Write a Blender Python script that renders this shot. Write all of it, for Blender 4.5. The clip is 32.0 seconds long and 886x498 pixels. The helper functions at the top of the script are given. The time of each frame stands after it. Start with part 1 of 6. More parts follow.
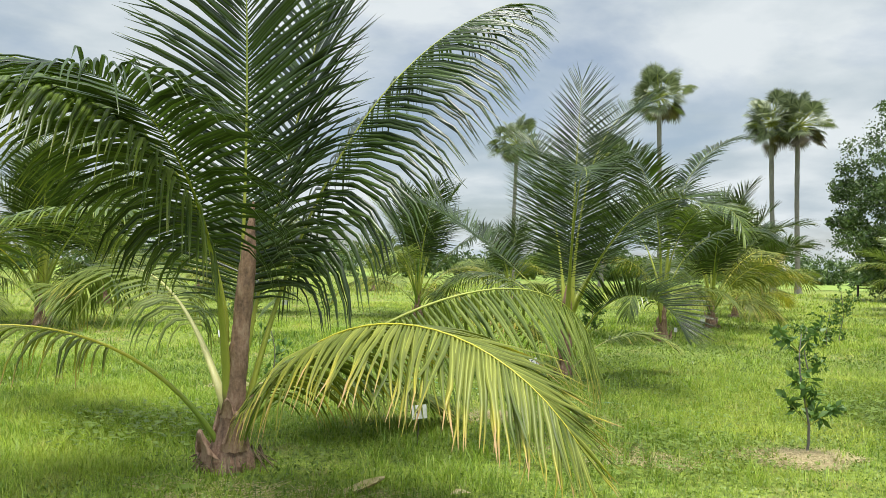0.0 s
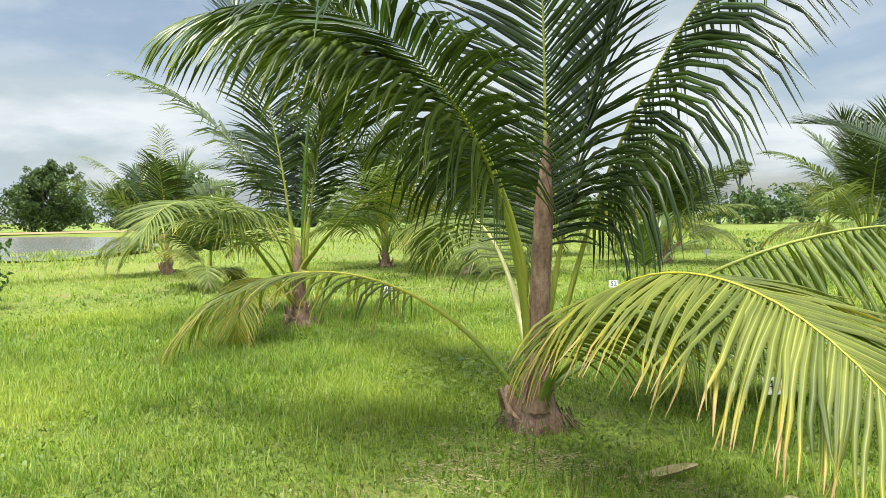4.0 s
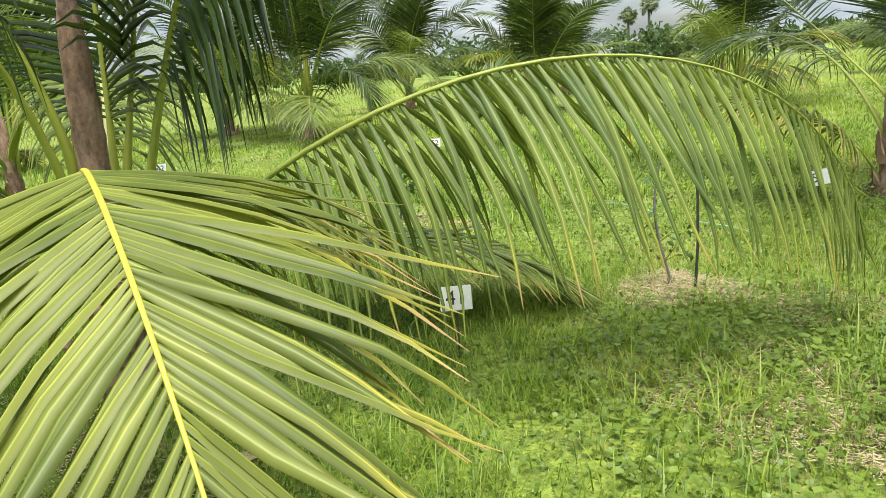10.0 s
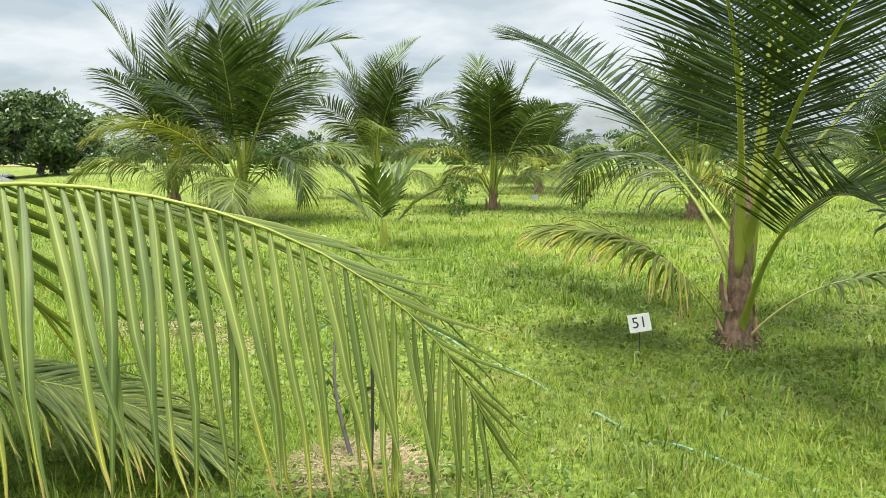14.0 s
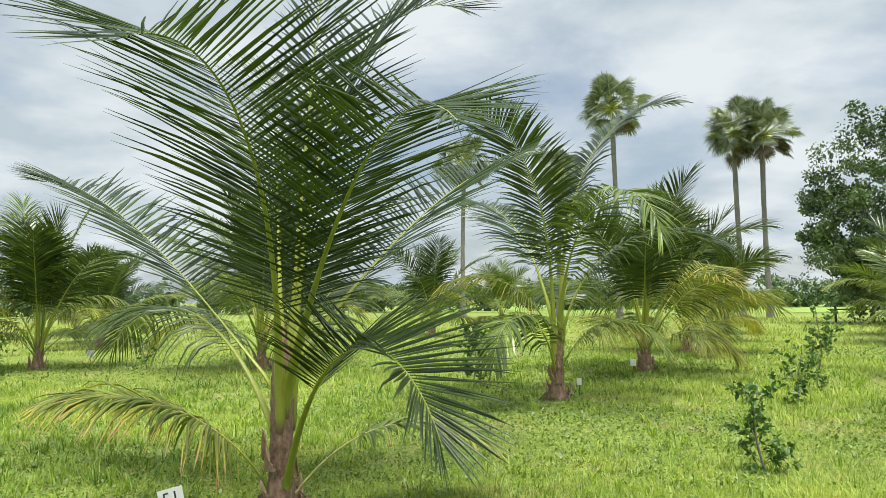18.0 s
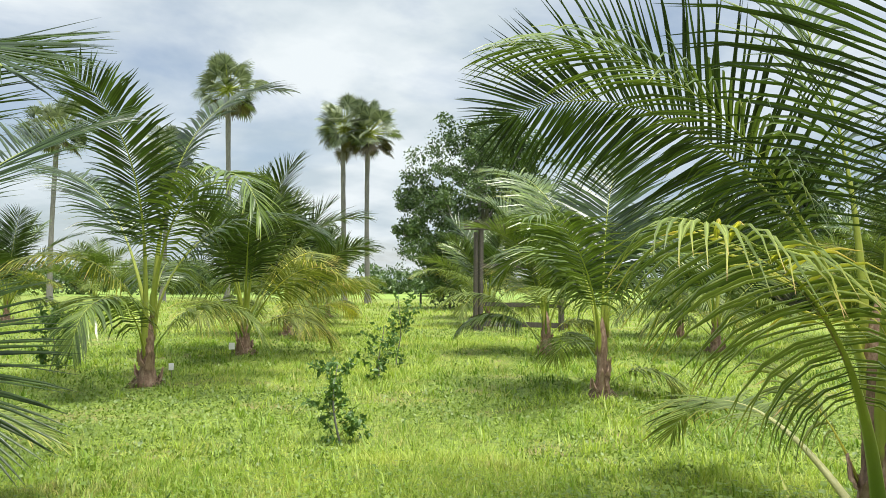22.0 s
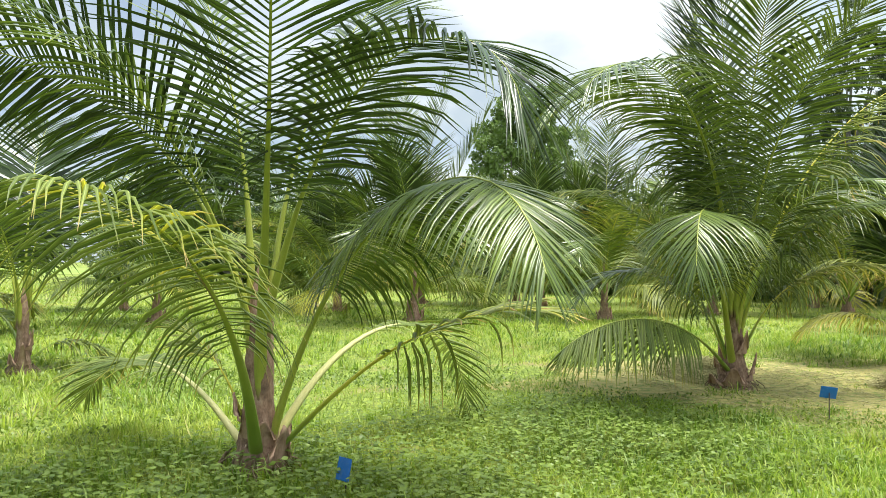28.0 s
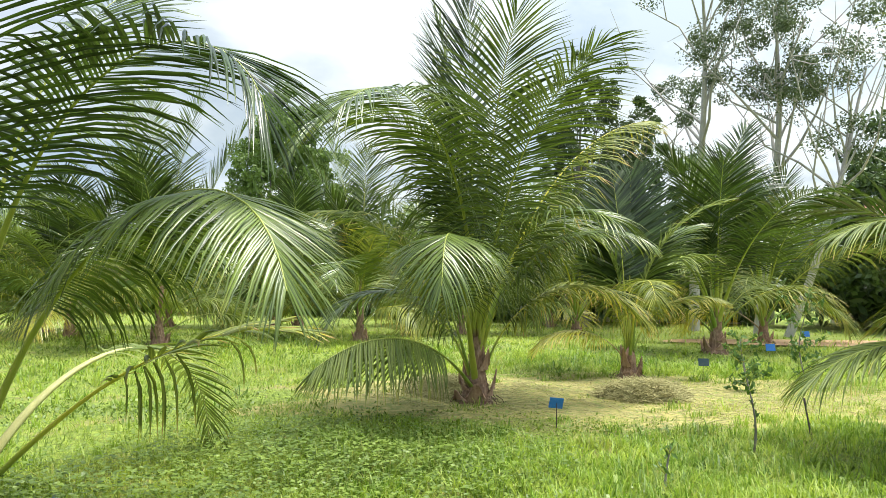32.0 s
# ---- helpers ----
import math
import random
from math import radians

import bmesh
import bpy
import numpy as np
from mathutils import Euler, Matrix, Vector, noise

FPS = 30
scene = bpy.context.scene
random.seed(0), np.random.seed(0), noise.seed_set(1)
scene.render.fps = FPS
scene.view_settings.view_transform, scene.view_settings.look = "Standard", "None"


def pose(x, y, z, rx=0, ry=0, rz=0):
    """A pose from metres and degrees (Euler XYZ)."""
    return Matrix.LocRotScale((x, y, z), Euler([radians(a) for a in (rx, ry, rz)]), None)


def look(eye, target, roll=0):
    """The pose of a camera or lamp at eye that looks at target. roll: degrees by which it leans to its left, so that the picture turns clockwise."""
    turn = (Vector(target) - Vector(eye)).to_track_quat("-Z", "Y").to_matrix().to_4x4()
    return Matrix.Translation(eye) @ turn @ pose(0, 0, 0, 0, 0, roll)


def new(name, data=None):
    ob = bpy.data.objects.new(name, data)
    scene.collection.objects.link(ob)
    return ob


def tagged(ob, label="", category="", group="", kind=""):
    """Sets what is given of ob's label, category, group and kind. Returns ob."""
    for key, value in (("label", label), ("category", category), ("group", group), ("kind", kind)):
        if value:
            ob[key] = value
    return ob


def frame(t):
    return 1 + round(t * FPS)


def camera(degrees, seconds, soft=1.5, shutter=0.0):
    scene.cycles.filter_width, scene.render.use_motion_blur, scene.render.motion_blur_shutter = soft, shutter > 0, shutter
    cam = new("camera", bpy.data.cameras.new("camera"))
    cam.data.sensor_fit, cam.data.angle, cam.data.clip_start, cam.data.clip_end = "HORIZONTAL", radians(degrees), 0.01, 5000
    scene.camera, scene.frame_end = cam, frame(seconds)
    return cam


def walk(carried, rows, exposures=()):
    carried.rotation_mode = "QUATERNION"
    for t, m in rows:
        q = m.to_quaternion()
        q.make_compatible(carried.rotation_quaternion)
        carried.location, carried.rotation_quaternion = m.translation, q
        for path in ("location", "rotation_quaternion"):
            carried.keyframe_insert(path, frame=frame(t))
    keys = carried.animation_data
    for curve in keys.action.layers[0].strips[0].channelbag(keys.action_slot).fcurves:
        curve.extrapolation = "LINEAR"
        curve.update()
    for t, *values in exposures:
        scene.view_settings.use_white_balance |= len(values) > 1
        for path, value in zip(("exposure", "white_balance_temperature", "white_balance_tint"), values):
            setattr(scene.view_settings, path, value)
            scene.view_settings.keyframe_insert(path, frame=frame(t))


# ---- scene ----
# Camera and its path: seconds, x, y, z, then the turns about x, y and z in degrees.
cam = camera(60.45, 32.0, soft=0.45)
PATH = [
    (0.0, -0.000, -0.000, 1.504, 91.32, -1.25, -0.02),
    (0.5, 0.214, 0.095, 1.457, 90.03, -0.49, 3.29),
    (1.0, 0.418, 0.237, 1.445, 88.60, 0.01, 7.50),
    (1.5, 0.492, 0.390, 1.411, 87.60, 0.08, 12.06),
    (2.0, 0.511, 0.626, 1.426, 87.48, 0.27, 16.83),
    (2.5, 0.507, 0.777, 1.422, 87.99, 0.41, 21.73),
    (3.0, 0.566, 0.897, 1.433, 88.62, 0.39, 26.44),
    (3.5, 0.654, 0.999, 1.432, 88.62, 0.39, 30.55),
    (5.5, 0.839, 1.340, 1.389, 82.50, 2.62, 34.97),
    (6.0, 0.879, 1.560, 1.370, 81.51, 3.18, 32.48),
    (6.5, 1.001, 1.767, 1.386, 80.72, 3.62, 28.85),
    (7.0, 1.079, 1.873, 1.390, 79.66, 3.83, 24.76),
    (7.5, 1.093, 1.998, 1.379, 78.41, 3.80, 21.60),
    (8.0, 1.021, 2.265, 1.369, 77.67, 3.45, 22.37),
    (8.5, 0.993, 2.523, 1.399, 77.43, 3.20, 25.35),
    (9.0, 1.142, 2.804, 1.381, 77.93, 2.99, 28.86),
    (9.5, 1.312, 3.064, 1.366, 77.58, 3.59, 29.67),
    (10.0, 1.393, 3.384, 1.339, 76.45, 4.11, 27.17),
    (10.5, 1.497, 3.622, 1.353, 76.46, 4.07, 26.05),
    (11.0, 1.732, 3.857, 1.349, 76.76, 3.29, 27.02),
    (11.5, 1.916, 4.117, 1.318, 77.07, 2.10, 29.02),
    (12.0, 2.021, 4.443, 1.357, 77.58, 1.31, 31.30),
    (12.5, 2.122, 4.621, 1.369, 78.40, 0.81, 33.43),
    (13.0, 2.320, 4.736, 1.386, 79.60, 0.64, 34.23),
    (13.5, 2.469, 4.810, 1.416, 81.17, 0.56, 32.89),
    (14.0, 2.554, 4.945, 1.415, 82.88, 0.06, 29.01),
    (14.5, 2.622, 5.132, 1.453, 84.92, -0.28, 24.19),
    (15.0, 2.628, 5.238, 1.488, 86.97, -0.61, 19.19),
    (15.5, 2.669, 5.255, 1.500, 88.96, -0.74, 14.71),
    (17.5, 2.777, 5.306, 1.460, 94.09, 0.29, 0.96),
    (18.0, 2.794, 5.304, 1.456, 93.84, 0.55, -1.54),
    (18.5, 2.802, 5.294, 1.446, 93.20, 0.63, -3.76),
    (19.0, 2.810, 5.302, 1.442, 92.54, 0.58, -5.84),
    (19.5, 2.824, 5.297, 1.439, 92.16, 0.44, -8.06),
    (20.0, 2.835, 5.288, 1.432, 92.11, 0.23, -10.95),
    (20.5, 2.858, 5.289, 1.433, 92.26, -0.02, -14.87),
    (21.0, 2.884, 5.283, 1.424, 92.45, -0.29, -19.78),
    (21.5, 2.924, 5.275, 1.417, 92.63, -0.41, -25.10),
    (22.0, 2.954, 5.261, 1.422, 92.72, -0.45, -30.23),
    (22.5, 2.974, 5.246, 1.424, 92.76, -0.42, -34.73),
    (23.0, 2.969, 5.229, 1.418, 92.76, -0.58, -38.57),
    (23.5, 2.965, 5.227, 1.412, 92.42, -0.67, -42.11),
    (24.0, 2.960, 5.225, 1.411, 91.80, -0.61, -45.78),
    (24.5, 2.965, 5.196, 1.393, 91.16, -0.66, -49.58),
    (25.0, 2.988, 5.137, 1.393, 90.72, -0.59, -53.39),
    (25.5, 2.982, 5.037, 1.392, 90.63, -0.57, -56.79),
    (27.5, 2.860, 4.830, 1.361, 91.25, -0.75, -67.11),
    (28.0, 2.861, 4.809, 1.352, 91.19, -0.52, -69.55),
    (28.5, 2.880, 4.791, 1.349, 91.20, -0.35, -72.03),
    (29.0, 2.893, 4.773, 1.345, 91.41, -0.31, -74.11),
    (29.5, 2.898, 4.761, 1.342, 91.95, -0.30, -75.65),
    (30.0, 2.890, 4.752, 1.345, 92.77, -0.29, -76.74),
    (30.5, 2.884, 4.742, 1.349, 93.59, -0.26, -77.82),
    (31.0, 2.873, 4.731, 1.352, 94.06, -0.32, -79.57),
    (31.5, 2.885, 4.712, 1.341, 93.86, -0.50, -82.77),
    (32.0, 2.925, 4.745, 1.328, 93.10, -0.78, -87.49),
]
walk(cam, [(t, pose(*row)) for t, *row in PATH], [(0.0, -0.05), (1.0, 0.06), (2.0, 0.12), (6.0, 0.08), (8.0, 0.14), (10.0, 0.06), (12.0, 0.29), (13.5, 0.16), (14.0, 0.12), (15.0, 0.12), (18.0, 0.0), (22.0, 0.13), (25.0, 0.26), (28.0, 0.34), (32.0, 0.32)])

# ---- light ----
SUN_ELEVATION, SUN_AZIMUTH = 76.0, -70.0   # azimuth counted from +x towards +y


world = bpy.data.worlds.new("sky")
scene.world = world
world.use_nodes = True
wt = world.node_tree
wt.nodes.clear()


def wnode(kind, **props):
    n = wt.nodes.new(kind)
    for k, v in props.items():
        if k == "noise_dimensions":
            n.noise_dimensions = v
        elif k == "operation":
            n.operation = v
        elif k == "data_type":
            n.data_type = v
    return n


sky = wt.nodes.new("ShaderNodeTexSky")
sky.sky_type = "NISHITA"
sky.sun_disc = False
sky.sun_elevation = radians(SUN_ELEVATION)
sky.sun_rotation = radians(90 - SUN_AZIMUTH)
sky.dust_density = 2.0
coord = wt.nodes.new("ShaderNodeTexCoord")
sep = wt.nodes.new("ShaderNodeSeparateXYZ")
wt.links.new(coord.outputs["Generated"], sep.inputs[0])
zmax = wnode("ShaderNodeMath", operation="MAXIMUM")
wt.links.new(sep.outputs["Z"], zmax.inputs[0])
zmax.inputs[1].default_value = 0.0
zadd = wnode("ShaderNodeMath", operation="ADD")
wt.links.new(zmax.outputs[0], zadd.inputs[0])
zadd.inputs[1].default_value = 0.22
flat = wnode("ShaderNodeVectorMath", operation="DIVIDE")
wt.links.new(coord.outputs["Generated"], flat.inputs[0])
comb = wt.nodes.new("ShaderNodeCombineXYZ")
for i in range(3):
    wt.links.new(zadd.outputs[0], comb.inputs[i])
wt.links.new(comb.outputs[0], flat.inputs[1])
big = wt.nodes.new("ShaderNodeTexNoise")
big.inputs["Scale"].default_value = 1.15
big.inputs["Detail"].default_value = 7.0
big.inputs["Roughness"].default_value = 0.55
big.inputs["Distortion"].default_value = 0.35
wt.links.new(flat.outputs[0], big.inputs["Vector"])
cover = wt.nodes.new("ShaderNodeValToRGB")
cover.color_ramp.elements[0].position = 0.36
cover.color_ramp.elements[1].position = 0.56
cover.color_ramp.elements[0].color = (0.25, 0.25, 0.25, 1)
wt.links.new(big.outputs["Fac"], cover.inputs[0])
grain = wt.nodes.new("ShaderNodeTexNoise")
grain.inputs["Scale"].default_value = 2.1
grain.inputs["Detail"].default_value = 6.0
grain.inputs["Roughness"].default_value = 0.5
wt.links.new(flat.outputs[0], grain.inputs["Vector"])
tone = wt.nodes.new("ShaderNodeValToRGB")
tone.color_ramp.elements[0].position = 0.38
tone.color_ramp.elements[0].color = (0.53, 0.62, 0.68, 1)
tone.color_ramp.elements[1].position = 0.60
tone.color_ramp.elements[1].color = (0.80, 0.86, 0.89, 1)
wt.links.new(grain.outputs["Fac"], tone.inputs[0])
skymul = wnode("ShaderNodeVectorMath", operation="SCALE")
wt.links.new(sky.outputs[0], skymul.inputs[0])
skymul.inputs["Scale"].default_value = 0.13
mixsky = wnode("ShaderNodeMix", data_type="RGBA")
wt.links.new(cover.outputs[0], mixsky.inputs["Factor"])
wt.links.new(skymul.outputs[0], mixsky.inputs["A"])
wt.links.new(tone.outputs[0], mixsky.inputs["B"])
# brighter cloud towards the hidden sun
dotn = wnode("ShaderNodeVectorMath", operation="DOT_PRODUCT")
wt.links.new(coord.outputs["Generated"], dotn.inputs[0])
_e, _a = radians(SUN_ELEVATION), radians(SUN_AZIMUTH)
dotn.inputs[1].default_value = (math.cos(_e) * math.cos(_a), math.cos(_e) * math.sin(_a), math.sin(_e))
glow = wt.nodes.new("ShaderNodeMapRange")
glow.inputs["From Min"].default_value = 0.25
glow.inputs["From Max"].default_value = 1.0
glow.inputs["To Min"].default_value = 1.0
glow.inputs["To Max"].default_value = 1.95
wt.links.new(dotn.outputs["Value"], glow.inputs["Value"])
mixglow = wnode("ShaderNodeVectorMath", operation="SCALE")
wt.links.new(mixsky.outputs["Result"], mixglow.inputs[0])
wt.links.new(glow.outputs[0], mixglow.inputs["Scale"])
bg = wt.nodes.new("ShaderNodeBackground")
bg.inputs["Strength"].default_value = 1.0
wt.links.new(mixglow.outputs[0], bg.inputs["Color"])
wout = wt.nodes.new("ShaderNodeOutputWorld")
wt.links.new(bg.outputs[0], wout.inputs["Surface"])

sun_data = bpy.data.lights.new("sun", "SUN")
sun_data.energy = 5.4
sun_data.angle = radians(26)
sun_data.color = (1.0, 0.975, 0.91)
sun = new("sun", sun_data)
sun.matrix_world = look((20 * math.cos(_a), 20 * math.sin(_a), 20 * math.tan(_e)), (0, 0, 0))

# ---- materials ----


def material(name):
    m = bpy.data.materials.new(name)
    m.use_nodes = True
    nt = m.node_tree
    return m, nt, nt.nodes["Principled BSDF"], nt.nodes["Material Output"]


def link(nt, a, b):
    nt.links.new(a, b)


def noise_node(nt, scale, detail=4.0, rough=0.55, vec="Object"):
    n = nt.nodes.new("ShaderNodeTexNoise")
    n.inputs["Scale"].default_value = scale
    n.inputs["Detail"].default_value = detail
    n.inputs["Roughness"].default_value = rough
    tc = nt.nodes.new("ShaderNodeTexCoord")
    nt.links.new(tc.outputs[vec], n.inputs["Vector"])
    return n


def ramp(nt, fac, stops):
    r = nt.nodes.new("ShaderNodeValToRGB")
    els = r.color_ramp.elements
    while len(els) < len(stops):
        els.new(0.5)
    for e, (p, c) in zip(els, stops):
        e.position = p
        e.color = (*c, 1)
    nt.links.new(fac, r.inputs[0])
    return r.outputs["Color"]


def mix(nt, fac, a, b, blend="MIX"):
    n = nt.nodes.new("ShaderNodeMix")
    n.data_type = "RGBA"
    n.blend_type = blend
    for sock, v in (("Factor", fac), ("A", a), ("B", b)):
        if isinstance(v, (int, float)):
            n.inputs[sock].default_value = v
        elif isinstance(v, tuple):
            n.inputs[sock].default_value = (*v, 1)
        else:
            nt.links.new(v, n.inputs[sock])
    return n.outputs["Result"]


def bump(nt, bsdf, height, strength=0.4, dist=0.01):
    b = nt.nodes.new("ShaderNodeBump")
    b.inputs["Strength"].default_value = strength
    b.inputs["Distance"].default_value = dist
    nt.links.new(height, b.inputs["Height"])
    nt.links.new(b.outputs[0], bsdf.inputs["Normal"])


def thin_leaf(nt, bsdf, out, colour, trans=0.35, glow=(1.0, 1.0, 1.0)):
    """A thin blade: part of the light passes through it."""
    t = nt.nodes.new("ShaderNodeBsdfTranslucent")
    s = nt.nodes.new("ShaderNodeMixShader")
    s.inputs[0].default_value = trans
    nt.links.new(mix(nt, 1.0, colour, glow, "MULTIPLY"), t.inputs["Color"])
    nt.links.new(bsdf.outputs[0], s.inputs[1])
    nt.links.new(t.outputs[0], s.inputs[2])
    nt.links.new(s.outputs[0], out.inputs["Surface"])


def frond_material(name, dark, light, tip, tip_at, rough=0.32, trans=0.28, streak=0.35, sear_at=1.26, gloss=0.55):
    """Leaflet colour: differs from leaflet to leaflet, ageing towards the tip (UV x runs along the leaflet)."""
    m, nt, b, o = material(name)
    geo = nt.nodes.new("ShaderNodeNewGeometry")
    oi = nt.nodes.new("ShaderNodeObjectInfo")
    add = nt.nodes.new("ShaderNodeMath")
    add.operation = "ADD"
    link(nt, geo.outputs["Random Per Island"], add.inputs[0])
    link(nt, oi.outputs["Random"], add.inputs[1])
    fr = nt.nodes.new("ShaderNodeMath")
    fr.operation = "FRACT"
    link(nt, add.outputs[0], fr.inputs[0])
    base = ramp(nt, fr.outputs[0], [(0.0, dark), (1.0, light)])
    n = noise_node(nt, 3.0, 3)
    base = mix(nt, streak, base, ramp(nt, n.outputs["Fac"], [(0.35, dark), (0.65, light)]))
    uv = nt.nodes.new("ShaderNodeUVMap")
    sp = nt.nodes.new("ShaderNodeSeparateXYZ")
    link(nt, uv.outputs[0], sp.inputs[0])
    jit = nt.nodes.new("ShaderNodeMath")
    jit.operation = "MULTIPLY_ADD"
    link(nt, fr.outputs[0], jit.inputs[0])
    jit.inputs[1].default_value = 0.32
    link(nt, sp.outputs["X"], jit.inputs[2])
    age = nt.nodes.new("ShaderNodeMapRange")
    age.inputs["From Min"].default_value = tip_at
    age.inputs["From Max"].default_value = tip_at + 0.45
    link(nt, jit.outputs[0], age.inputs["Value"])
    col = mix(nt, age.outputs[0], base, tip)
    # pale midrib along the fold, darker edges
    fold = nt.nodes.new("ShaderNodeMath")
    fold.operation = "PINGPONG"
    link(nt, sp.outputs["Y"], fold.inputs[0])
    fold.inputs[1].default_value = 0.5
    rib = ramp(nt, fold.outputs[0], [(0.0, (0.72, 0.72, 0.72)), (0.30, (1.0, 1.0, 1.0)), (0.40, (1.0, 1.0, 1.0)), (0.47, (1.75, 1.7, 1.9))])
    col = mix(nt, 1.0, col, rib, "MULTIPLY")
    # dried tips on some leaflets
    sear = nt.nodes.new("ShaderNodeMapRange")
    sear.inputs["From Min"].default_value = sear_at
    sear.inputs["From Max"].default_value = sear_at + 0.12
    link(nt, jit.outputs[0], sear.inputs["Value"])
    col = mix(nt, sear.outputs[0], col, (0.46, 0.30, 0.14))
    link(nt, col, b.inputs["Base Color"])
    b.inputs["Roughness"].default_value = rough
    b.inputs["Specular IOR Level"].default_value = gloss
    thin_leaf(nt, b, o, col, trans, (1.6, 1.65, 1.0))
    return m


LEAF_DARK = frond_material("leaflet_dark", (0.005, 0.013, 0.0035), (0.065, 0.112, 0.018), (0.17, 0.21, 0.035), 1.12, rough=0.28, trans=0.18)
# light end raised: sunlit tone and sky sheen are put into this colour
LEAF_MID = frond_material("leaflet_mid", (0.018, 0.042, 0.008), (0.180, 0.250, 0.042), (0.36, 0.36, 0.05), 1.0, rough=0.28, trans=0.14)
LEAF_PALE = frond_material("leaflet_pale", (0.072, 0.116, 0.026), (0.245, 0.295, 0.068), (0.54, 0.48, 0.06), 0.96, rough=0.45, trans=0.2, sear_at=1.14, gloss=0.28)
LEAF_OLD = frond_material("leaflet_old", (0.070, 0.104, 0.018), (0.265, 0.290, 0.052), (0.56, 0.45, 0.05), 0.84, rough=0.45, trans=0.2, sear_at=1.05, gloss=0.28)
LEAF_DRY = frond_material("leaflet_dry", (0.28, 0.30, 0.045), (0.52, 0.48, 0.06), (0.56, 0.40, 0.10), 0.8)
LEAF_NEW = frond_material("leaflet_young", (0.10, 0.20, 0.03), (0.18, 0.32, 0.05), (0.25, 0.35, 0.06), 1.2)


def stalk_material(name, a, b_, fresh=None):
    m, nt, b, o = material(name)
    n = noise_node(nt, 7.0, 4)
    uv = nt.nodes.new("ShaderNodeUVMap")
    sp = nt.nodes.new("ShaderNodeSeparateXYZ")
    link(nt, uv.outputs[0], sp.inputs[0])
    stripe = nt.nodes.new("ShaderNodeTexNoise")
    stripe.inputs["Scale"].default_value = 9.0
    mp = nt.nodes.new("ShaderNodeMapping")
    mp.inputs["Scale"].default_value = (1.0, 14.0, 1.0)
    link(nt, uv.outputs[0], mp.inputs["Vector"])
    link(nt, mp.outputs[0], stripe.inputs["Vector"])
    c = mix(nt, n.outputs["Fac"], a, b_)
    c = mix(nt, 0.35, c, ramp(nt, stripe.outputs["Fac"], [(0.35, tuple(v * 0.6 for v in a)), (0.7, b_)]))
    old = nt.nodes.new("ShaderNodeMapRange")
    old.inputs["From Min"].default_value = 0.06
    old.inputs["From Max"].default_value = 0.01
    link(nt, sp.outputs["X"], old.inputs["Value"])
    if fresh:
        gr = nt.nodes.new("ShaderNodeMapRange")
        gr.inputs["From Min"].default_value = 0.42
        gr.inputs["From Max"].default_value = 0.18
        link(nt, sp.outputs["X"], gr.inputs["Value"])
        c = mix(nt, gr.outputs[0], c, fresh)
    c = mix(nt, old.outputs[0], c, (0.20, 0.13, 0.07))
    link(nt, c, b.inputs["Base Color"])
    b.inputs["Roughness"].default_value = 0.38
    bump(nt, b, stripe.outputs["Fac"], 0.25, 0.004)
    return m


STALK_GREEN = stalk_material("stalk_green", (0.25, 0.32, 0.035), (0.45, 0.47, 0.08))
STALK_YELLOW = stalk_material("stalk_yellow", (0.58, 0.53, 0.03), (0.74, 0.66, 0.09), (0.20, 0.29, 0.04))
STALK_LIME = stalk_material("stalk_lime", (0.34, 0.41, 0.06), (0.55, 0.57, 0.14), (0.20, 0.29, 0.04))
STALK_CREAM = stalk_material("stalk_cream", (0.48, 0.46, 0.13), (0.66, 0.64, 0.28))
STALK_BROWN = stalk_material("stalk_brown", (0.30, 0.21, 0.10), (0.42, 0.33, 0.18))


def rough_material(name, stops, scale=6.0, rough=0.85, bump_d=0.012, strength=0.6, stretch=None):
    m, nt, b, o = material(name)
    n = noise_node(nt, scale, 8, 0.65)
    if stretch:
        tc = nt.nodes.new("ShaderNodeTexCoord")
        mp = nt.nodes.new("ShaderNodeMapping")
        mp.inputs["Scale"].default_value = stretch
        link(nt, tc.outputs["Object"], mp.inputs["Vector"])
        link(nt, mp.outputs[0], n.inputs["Vector"])
    fine = noise_node(nt, scale * 7, 4, 0.6)
    c = ramp(nt, n.outputs["Fac"], stops)
    c = mix(nt, 0.3, c, ramp(nt, fine.outputs["Fac"], [(0.3, stops[0][1]), (0.7, stops[-1][1])]))
    link(nt, c, b.inputs["Base Color"])
    b.inputs["Roughness"].default_value = rough
    bump(nt, b, n.outputs["Fac"], strength, bump_d)
    return m


BARK_PALM = rough_material("palm_bark", [(0.34, (0.08, 0.045, 0.03)), (0.5, (0.27, 0.155, 0.10)), (0.66, (0.44, 0.31, 0.22))], 7.0, 0.8, 0.02, 0.7, (3, 3, 1.2))
SHEATH = rough_material("leaf_sheath", [(0.3, (0.17, 0.09, 0.055)), (0.5, (0.36, 0.22, 0.14)), (0.75, (0.52, 0.38, 0.27))], 6.0, 0.7, 0.008, 0.5, (6, 6, 1))
FIBRE = rough_material("root_fibre", [(0.3, (0.10, 0.07, 0.04)), (0.7, (0.28, 0.21, 0.13))], 20.0)
BARK_GREY = rough_material("grey_bark", [(0.3, (0.13, 0.12, 0.11)), (0.7, (0.30, 0.28, 0.26))], 3.0, 0.9, 0.03, 0.7, (1, 1, 0.6))
BARK_PALE = rough_material("pale_bark", [(0.3, (0.30, 0.29, 0.27)), (0.7, (0.55, 0.53, 0.50))], 2.5, 0.8, 0.02, 0.4)
